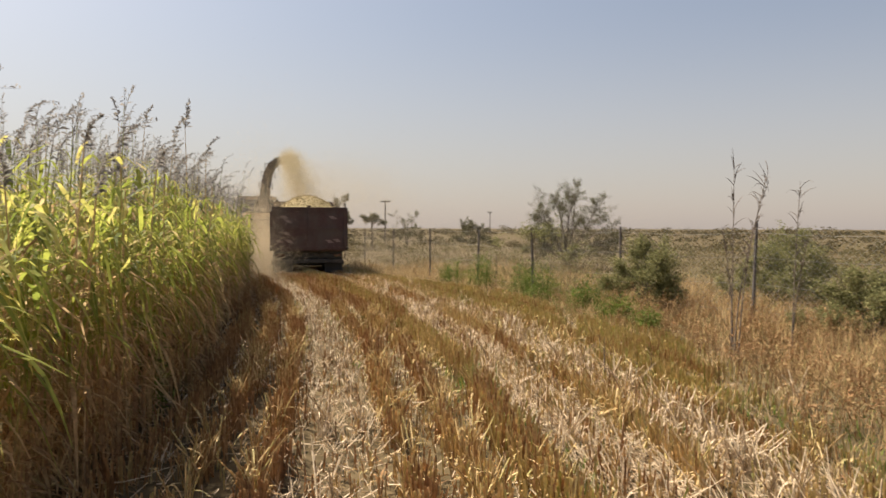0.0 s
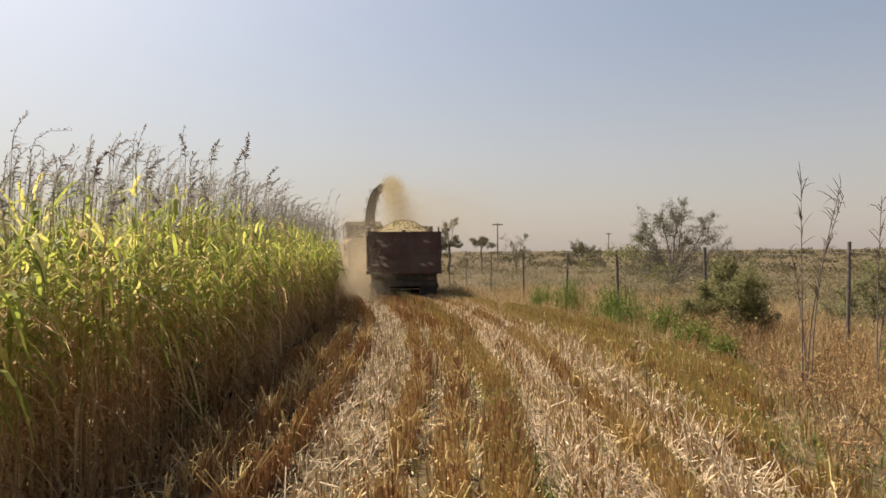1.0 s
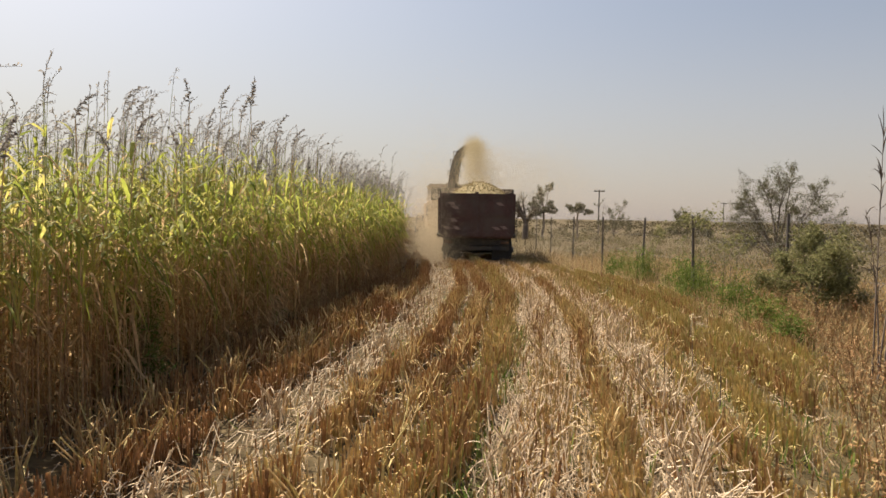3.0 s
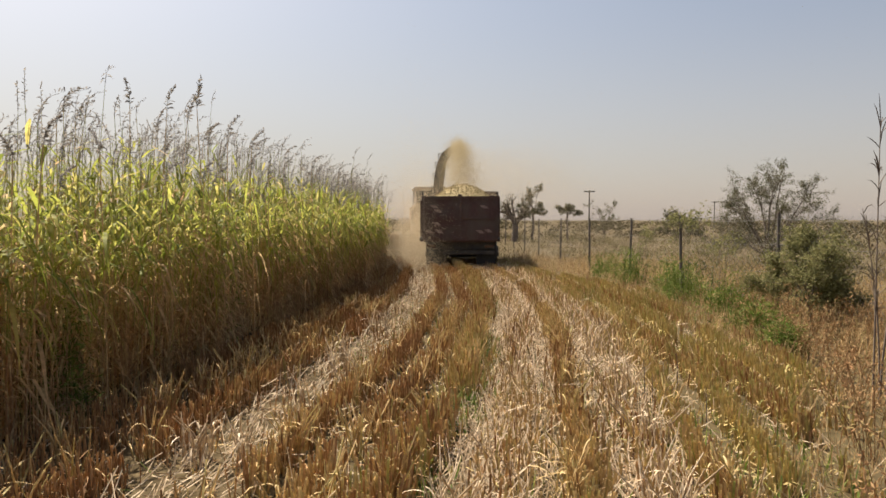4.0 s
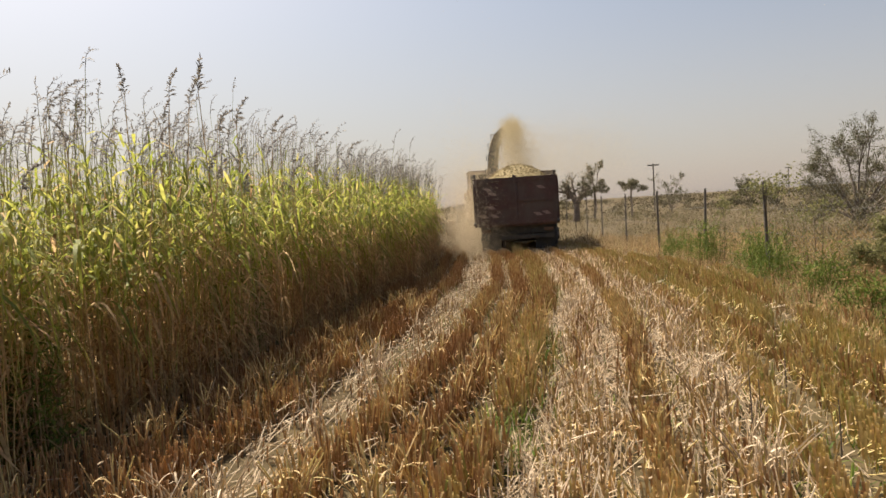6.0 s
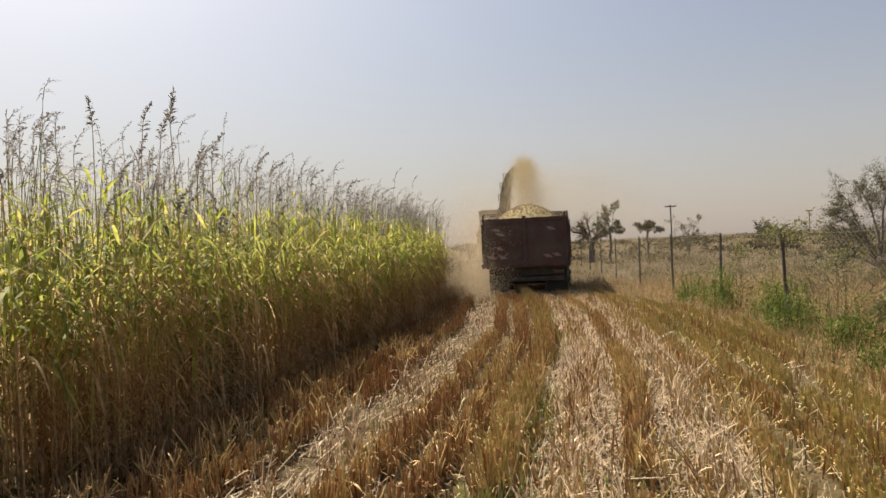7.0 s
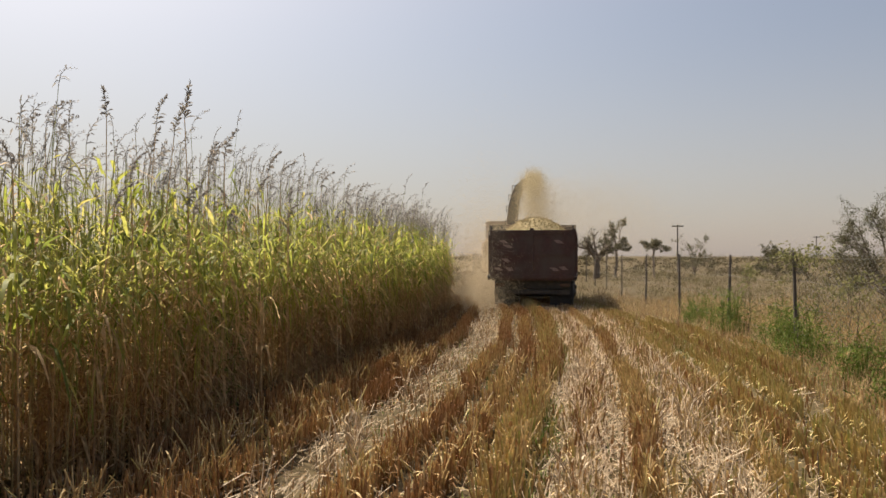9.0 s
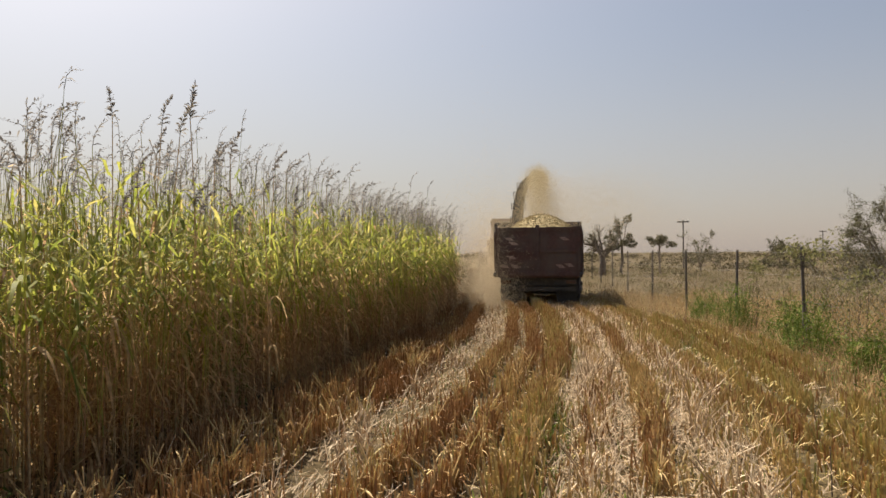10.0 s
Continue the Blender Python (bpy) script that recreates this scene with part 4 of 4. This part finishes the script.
# ---- tipper truck ----
def wheel(parent, x, y, r, w, side):
    bm = bmesh.new()
    drum(bm, (x, y, r), (1, 0, 0), r, w, 28)
    bmesh.ops.bevel(bm, geom=[e for e in bm.edges if abs(e.verts[0].co.x - e.verts[1].co.x) < 1e-4], offset=0.05, segments=2, affect="EDGES")
    tyre = part("tyre", bm, M_rubber, parent, "dusty black tyre")
    bm = bmesh.new()
    drum(bm, (x + side * (w / 2 + 0.005), y, r), (side, 0, 0), r * 0.55, 0.03, 20, r * 0.5)
    drum(bm, (x + side * (w / 2 + 0.04), y, r), (side, 0, 0), r * 0.2, 0.08, 14, r * 0.16)
    part("rim", bm, M_frame, tyre)
    for k in range(14):
        a = k * 2 * math.pi / 14
        bm = box(bmesh.new(), x - w / 2 + 0.03, x + w / 2 - 0.03, -0.035, 0.035, r - 0.012, r + 0.018)
        bmesh.ops.transform(bm, verts=bm.verts, matrix=Matrix.Translation((0, y, r)) @ Matrix.Rotation(a, 4, "X"))
        part("tread", bm, M_rubber, tyre)


def make_truck(m):
    """The truck's rear stands at y = 0 and it faces +y."""
    t = thing("tipper_truck", m, "dark red tipper truck loaded with chopped forage on stubble", "truck")
    W = 1.225
    zb, zt = 0.98, 2.40
    # tailgate with frame and ribs
    gate = part("tailgate", box(bmesh.new(), -W, W, 0, 0.05, zb, zt, 0.012), M_body, t, "dark red steel tailgate")
    for x0, x1, z0, z1 in ((-W + 0.07, W - 0.07, zt - 0.1, zt), (-W + 0.07, W - 0.07, zb, zb + 0.12), (-W + 0.07, -0.05, 1.66, 1.75), (0.05, W - 0.07, 1.66, 1.75)):
        part("rail", box(bmesh.new(), x0, x1, -0.05, 0.002, z0, z1, 0.012), M_body, gate)
    for x in (-0.05, -W, W - 0.07):
        w = 0.1 if x == -0.05 else 0.07
        part("rib", box(bmesh.new(), x, x + w, -0.06, 0.004, zb - 0.02, zt + 0.012, 0.012), M_body, gate)
    part("latch", box(bmesh.new(), -0.07, 0.07, -0.03, 0.05, zt + 0.01, zt + 0.06, 0.015), M_body, gate)
    # faded slanted markings, two high and two low on each half
    for cx, cz in ((-0.82, 2.06), (0.78, 2.06), (-0.70, 1.93), (-0.98, 1.26), (-0.66, 1.26), (0.66, 1.26), (0.92, 1.29), (-0.75, 1.52)):
        bm = bmesh.new()
        vs = [bm.verts.new(c) for c in ((cx - 0.15, -0.004, cz + 0.05), (cx + 0.03, -0.004, cz + 0.05), (cx + 0.15, -0.004, cz - 0.05), (cx - 0.03, -0.004, cz - 0.05))]
        f = bm.faces.new(vs)
        r = bmesh.ops.extrude_face_region(bm, geom=[f])
        bmesh.ops.translate(bm, verts=[v for v in r["geom"] if isinstance(v, bmesh.types.BMVert)], vec=(0, 0.006, 0))
        bmesh.ops.recalc_face_normals(bm, faces=bm.faces)
        part("marking", bm, M_stripe, gate, "faded pinkish marking")
    L = 4.6
    for s in (-1, 1):
        a, b = (-W, -W + 0.05) if s < 0 else (W - 0.05, W)
        side = part("side_panel", box(bmesh.new(), a, b, 0.055, L, zb, zt + 0.02, 0.01), M_white if s < 0 else M_body, t, "dusty pale side panel" if s < 0 else "")
        a, b = (-W - 0.06, -W - 0.001) if s < 0 else (W + 0.001, W + 0.06)
        for k in range(6):
            y = 0.06 + k * 0.88
            part("stake", box(bmesh.new(), a, b, y, y + 0.09, zb - 0.05, zt, 0.01), M_body, side)
        for z in (zb + 0.02, zt - 0.14):
            part("side_rail", box(bmesh.new(), a - 0.01 * s, b, 0.05, L, z, z + 0.12, 0.01), M_white if s < 0 else M_body, side)
        # corner posts with round knobs
        x = s * (W - 0.035)
        bm = drum(bmesh.new(), (x, -0.03, zt + 0.05), (0, 0, 1), 0.025, 0.12, 10)
        bmesh.ops.create_uvsphere(bm, u_segments=10, v_segments=6, radius=0.036, matrix=Matrix.Translation((x, -0.03, zt + 0.11)))
        part("corner_pin", bm, M_frame, t)
        part("hinge", drum(bmesh.new(), (s * (W + 0.03), -0.03, zb + 0.05), (1, 0, 0), 0.05, 0.09, 12), M_frame, t)
        part("mudflap", box(bmesh.new(), s * 0.62 - 0.3 + s * 0.2, s * 0.62 + 0.3 + s * 0.2, 0.3, 0.32, 0.2, 0.94, 0.006), M_rubber, t, "black rubber mudflap")
        part("tail_lamp", box(bmesh.new(), s * 0.95 - 0.14, s * 0.95 + 0.14, 0.16, 0.22, 0.74, 0.84, 0.012), M_lamp, t)
        for y in (1.15, 2.4):
            for dx in (0.72, 1.03):
                wheel(t, s * dx, y, 0.5, 0.28, s)
        wheel(t, s * 1.0, 5.9, 0.5, 0.29, s)
    part("front_panel", box(bmesh.new(), -W, W, L, L + 0.05, zb, zt + 0.35, 0.01), M_body, t)
    part("box_floor", box(bmesh.new(), -W + 0.05, W - 0.05, 0.05, L, zb - 0.06, zb + 0.02, 0.01), M_body, t)
    for s in (-1, 1):
        part("chassis_rail", box(bmesh.new(), s * 0.42 - 0.05, s * 0.42 + 0.05, 0.2, 7.0, 0.66, 0.9, 0.01), M_frame, t)
    part("rear_bumper", box(bmesh.new(), -1.1, 1.1, 0.12, 0.2, 0.52, 0.66, 0.015), M_frame, t)
    part("underrun_panel", box(bmesh.new(), -1.12, 1.12, 0.24, 0.28, 0.68, 0.92, 0.01), M_frame, t)
    for y in (1.15, 2.4):
        part("axle", drum(bmesh.new(), (0, y, 0.5), (1, 0, 0), 0.11, 1.6, 14), M_frame, t)
    for y in (1.15, 5.9):
        part("spring", box(bmesh.new(), -0.85, 0.85, y - 0.3, y + 0.3, 0.55, 0.66, 0.02), M_frame, t)
    # cab
    bm = box(bmesh.new(), -1.15, 1.15, 5.0, 6.9, 0.85, 2.55, 0.12)
    cab = part("cab", bm, M_white, t, "pale dusty truck cab")
    part("rear_window", box(bmesh.new(), -0.5, 0.5, 4.985, 5.0, 1.9, 2.3, 0.01), M_glass, cab)
    part("windscreen", box(bmesh.new(), -0.95, 0.95, 6.9, 6.92, 1.7, 2.35, 0.01), M_glass, cab)
    for s in (-1, 1):
        part("side_window", box(bmesh.new(), s * 1.155 - 0.008, s * 1.155 + 0.008, 5.7, 6.6, 1.75, 2.3, 0.004), M_glass, cab)
        part("cab_step", box(bmesh.new(), s * 1.0 - 0.18, s * 1.0 + 0.18, 5.15, 5.45, 0.5, 0.62, 0.02), M_frame, t)
        if s > 0:
            continue
        arm = part("mirror_arm", drum(bmesh.new(), (s * 1.28, 6.75, 2.1), (1, 0, 0), 0.015, 0.3, 8), M_frame, cab)
        part("mirror", box(bmesh.new(), s * 1.42 - 0.09, s * 1.42 + 0.09, 6.72, 6.78, 1.85, 2.2, 0.02), M_frame, arm)
    part("fuel_tank", drum(bmesh.new(), (-0.85, 4.2, 0.68), (0, 1, 0), 0.26, 1.0, 18), M_frame, t)
    return t


TRUCK = pose(-4.05, 23.6, 0, 0, 0, 12.5)
make_truck(TRUCK)


def make_load():
    r = np.random.default_rng(41)
    n = 9000
    u, w = r.uniform(-1, 1, n), r.uniform(0, 1, n)
    z = 2.18 + 0.66 * (1 - u ** 2) * np.clip(np.sin(w * np.pi) * 1.25, 0, 1) + r.normal(0, 0.025, n)
    c = np.stack([u * 1.15, 0.1 + w * 4.4, z], -1)
    d = unit(r.normal(0, 1, (n, 3)) * np.array([1, 1, 0.4]))
    side = unit(np.cross(d, unit(r.normal(0, 1, (n, 3)))))
    s = r.uniform(0.012, 0.032, (n, 1))
    t = np.linspace(-0.5, 0.5, 2)[None, :, None]
    chips = ribbon_arrays(c[:, None] + d[:, None] * t * (s * 2)[:, None], side, s * np.ones((1, 2)))
    g = 24
    gu, gw = np.meshgrid(np.linspace(-1, 1, g), np.linspace(0, 1, g))
    gz = 2.17 + 0.66 * (1 - gu ** 2) * np.clip(np.sin(gw * np.pi) * 1.25, 0, 1)
    v = np.stack([gu * 1.16, 0.06 + gw * 4.5, gz], -1).reshape(-1, 3)
    low = v.copy()
    low[:, 2] = 1.02
    i = (np.arange(g - 1)[:, None] * g + np.arange(g - 1)[None]).ravel()
    q = np.stack([i, i + 1, i + g + 1, i + g], -1)
    rim = [k for k in range(g)] + [k * g + g - 1 for k in range(1, g)] + [(g - 1) * g + k for k in range(g - 2, -1, -1)] + [k * g for k in range(g - 2, 0, -1)]
    rim = np.array(rim)
    nxt = np.roll(rim, -1)
    wall = np.stack([rim, rim + g * g, nxt + g * g, nxt], -1)
    heap = (np.concatenate([v, low]), np.concatenate([q, wall, q[:, ::-1] + g * g]))
    ob = new("forage_load", quads("forage_load", *joined(heap, chips), M_forage))
    ob.matrix_basis = TRUCK
    tagged(ob, "heap of chopped green-brown forage in the truck's box", "forage", kind="stuff")


make_load()


# ---- forage harvester ----
HARV = TRUCK @ pose(-1.75, 9.7, 0, 0, 0, 10)


def make_harvester(m):
    h = thing("forage_harvester", m, "dusty orange forage harvester cutting the standing crop", "harvester")
    for s in (-1, 1):
        wheel(h, s * 1.2, 1.6, 0.85, 0.6, s)
        wheel(h, s * 1.15, -1.3, 0.55, 0.42, s)
    bm = box(bmesh.new(), -1.1, 1.1, -2.3, 1.9, 0.9, 2.35, 0.14)
    body = part("body", bm, M_orange, h, "dusty orange engine housing")
    for k in range(7):
        part("grille_slat", box(bmesh.new(), -0.8, 0.8, -2.33, -2.295, 1.3 + k * 0.12, 1.36 + k * 0.12, 0.008), M_frame, body)
    for s in (-1, 1):
        part("side_vent", box(bmesh.new(), s * 1.11 - 0.012, s * 1.11 + 0.012, -1.9, -0.6, 1.5, 2.1, 0.006), M_frame, body)
        part("rear_lamp", box(bmesh.new(), s * 0.85 - 0.09, s * 0.85 + 0.09, -2.33, -2.3, 1.1, 1.2, 0.01), M_lamp, body)
    cab = part("cab", box(bmesh.new(), -0.85, 0.85, 1.2, 2.7, 1.6, 3.05, 0.08), M_glass, h, "dark glazed cab")
    part("cab_roof", box(bmesh.new(), -0.95, 0.95, 1.05, 2.85, 3.05, 3.22, 0.06), M_white, cab)
    for sx in (-0.86, 0.80):
        for y in (1.2, 2.62):
            part("cab_pillar", box(bmesh.new(), sx - 0.02, sx + 0.08, y, y + 0.07, 1.6, 3.05, 0.015), M_white, cab)
    part("exhaust", drum(bmesh.new(), (0.6, -0.8, 2.65), (0, 0, 1), 0.06, 0.7, 12), M_frame, h)
    part("header", box(bmesh.new(), -2.0, 2.0, 3.3, 4.3, 0.15, 0.95, 0.08), M_orange, h, "wide cutting header")
    for k in range(7):
        part("divider", drum(bmesh.new(), (-1.8 + k * 0.6, 4.6, 0.35), (0, 1, 0.1), 0.12, 0.8, 10, 0.02), M_orange, h)
    part("feeder", box(bmesh.new(), -0.5, 0.5, 2.4, 3.4, 0.5, 1.2, 0.05), M_frame, h)
    part("turntable", drum(bmesh.new(), (0.2, 0.3, 2.45), (0, 0, 1), 0.32, 0.24, 20), M_frame, h)
    # the curved spout: square duct that rises and bends over towards the truck
    path = [Vector((0.2, 0.3, 2.5)), Vector((0.2, 0.26, 3.1)), Vector((0.25, 0.2, 3.7)), Vector((0.34, 0.08, 4.2)), Vector((0.48, -0.12, 4.58)), Vector((0.70, -0.42, 4.8)), Vector((0.92, -0.75, 4.82))]
    bm = bmesh.new()
    rings = []
    for i, p in enumerate(path):
        d = (path[min(i + 1, len(path) - 1)] - path[max(i - 1, 0)]).normalized()
        a = Vector((0.55, 0.83, 0)).normalized()
        b = d.cross(a).normalized()
        w = 0.19 - 0.008 * i
        rings.append([bm.verts.new(p + a * w * sx + b * w * sy) for sx, sy in ((-1, -1), (1, -1), (1, 1), (-1, 1))])
    for r0, r1 in zip(rings, rings[1:]):
        for k in range(4):
            bm.faces.new((r0[k], r0[(k + 1) % 4], r1[(k + 1) % 4], r1[k]))
    bm.faces.new(rings[0])
    bm.faces.new(rings[-1][::-1])
    bmesh.ops.recalc_face_normals(bm, faces=bm.faces)
    spout = part("spout", bm, M_frame, h, "dark curved discharge spout")
    for i in (1, 2, 3, 4):
        p = path[i]
        bm = bmesh.new()
        for q in (p + Vector((-0.3, 0.05, 0.0)), p + Vector((0.3, -0.05, -0.05))):
            drum(bm, q, (0, 0, 1), 0.018, 0.3, 8)
            drum(bm, (q + p) / 2 + Vector((0, 0, 0.12)), (1, 0, 0), 0.014, 0.3, 8)
        part("bracket", bm, M_frame, spout)
    bm = drum(bmesh.new(), path[-1] + Vector((0.1, -0.06, -0.03)), (0.8, -0.5, -0.35), 0.2, 0.3, 4, 0.16)
    part("deflector", bm, M_frame, spout)
    return h, m @ (path[-1] + Vector((0.1, -0.06, 0.0)))


harvester, SPOUT_TIP = make_harvester(HARV)


# ---- chaff and dust in the air ----
def specks(name, label, c, size, material, seed):
    r = np.random.default_rng(seed)
    n = len(c)
    d = unit(r.normal(0, 1, (n, 3)))
    side = unit(np.cross(d, unit(r.normal(0, 1, (n, 3)))))
    s = size * r.uniform(0.5, 1.5, (n, 1))
    v = np.stack([c - d * s, c + d * s * 0.6 - side * s * 0.8, c + d * s * 0.6 + side * s * 0.8], 1).reshape(-1, 3)
    q = np.arange(n * 3).reshape(-1, 3)
    tagged(new(name, quads(name, v, q, material)), label, "dust", kind="stuff")


def make_chaff():
    r = np.random.default_rng(45)
    tip = np.array(SPOUT_TIP)
    land = np.array(TRUCK @ Vector((-0.2, 2.6, 2.5)))
    n = 62000
    t = r.uniform(0, 1, n) ** 0.9
    c = tip + (land - tip) * t[:, None]
    c[:, 2] = tip[2] + 0.15 * t - (tip[2] + 0.15 - land[2]) * t ** 2
    c += r.normal(0, 1, (n, 3)) * (0.13 + 0.30 * t)[:, None]
    specks("chaff_stream", "stream of chopped forage blown from the spout into the truck", c, 0.0095, M_chaff, 46)
    # dust drifting off the stream to the right, and rising from the ground about the wheels
    n = 120000
    t = r.uniform(0, 1, n) ** 1.9
    d0 = tip + (land - tip) * r.uniform(0, 1, n)[:, None] ** 0.8
    d0[:, 0] += t * 4.2 + r.normal(0, 0.25 + 0.5 * t, n)
    d0[:, 1] += t * 1.5 + r.normal(0, 0.4, n)
    d0[:, 2] += -0.15 * t + r.normal(0, 0.2 + 0.35 * t, n)
    specks("drifting_dust", "tan dust drifting off the forage stream", d0, 0.0064, M_dust, 47)
    n = 170000
    g = np.array(TRUCK.translation)
    turn = np.array(TRUCK.to_3x3())
    c = g + np.stack([r.normal(-1.6, 0.55, n), r.normal(2.6, 2.0, n), np.abs(r.gamma(1.7, 0.66, n))], -1) @ turn.T
    specks("wheel_dust", "tan dust raised between the crop and the truck", c, 0.0085, M_dust, 48)
    n = 80000
    c = g + np.stack([r.normal(-1.5, 0.6, n), r.normal(-0.5, 0.5, n), np.abs(r.gamma(1.5, 0.24, n))], -1) @ turn.T
    specks("tail_dust", "low dust drifting behind the truck's wheels", c, 0.003, M_dust, 50)
    n = 150000
    c = g + np.stack([0.8 + 13 * r.uniform(0, 1, n) ** 1.4, r.uniform(0.5, 12, n), np.abs(r.gamma(1.5, 0.85, n))], -1)
    specks("ground_dust", "thin dust hanging over the ground beside the truck", c, 0.006, M_haze, 49)


make_chaff()
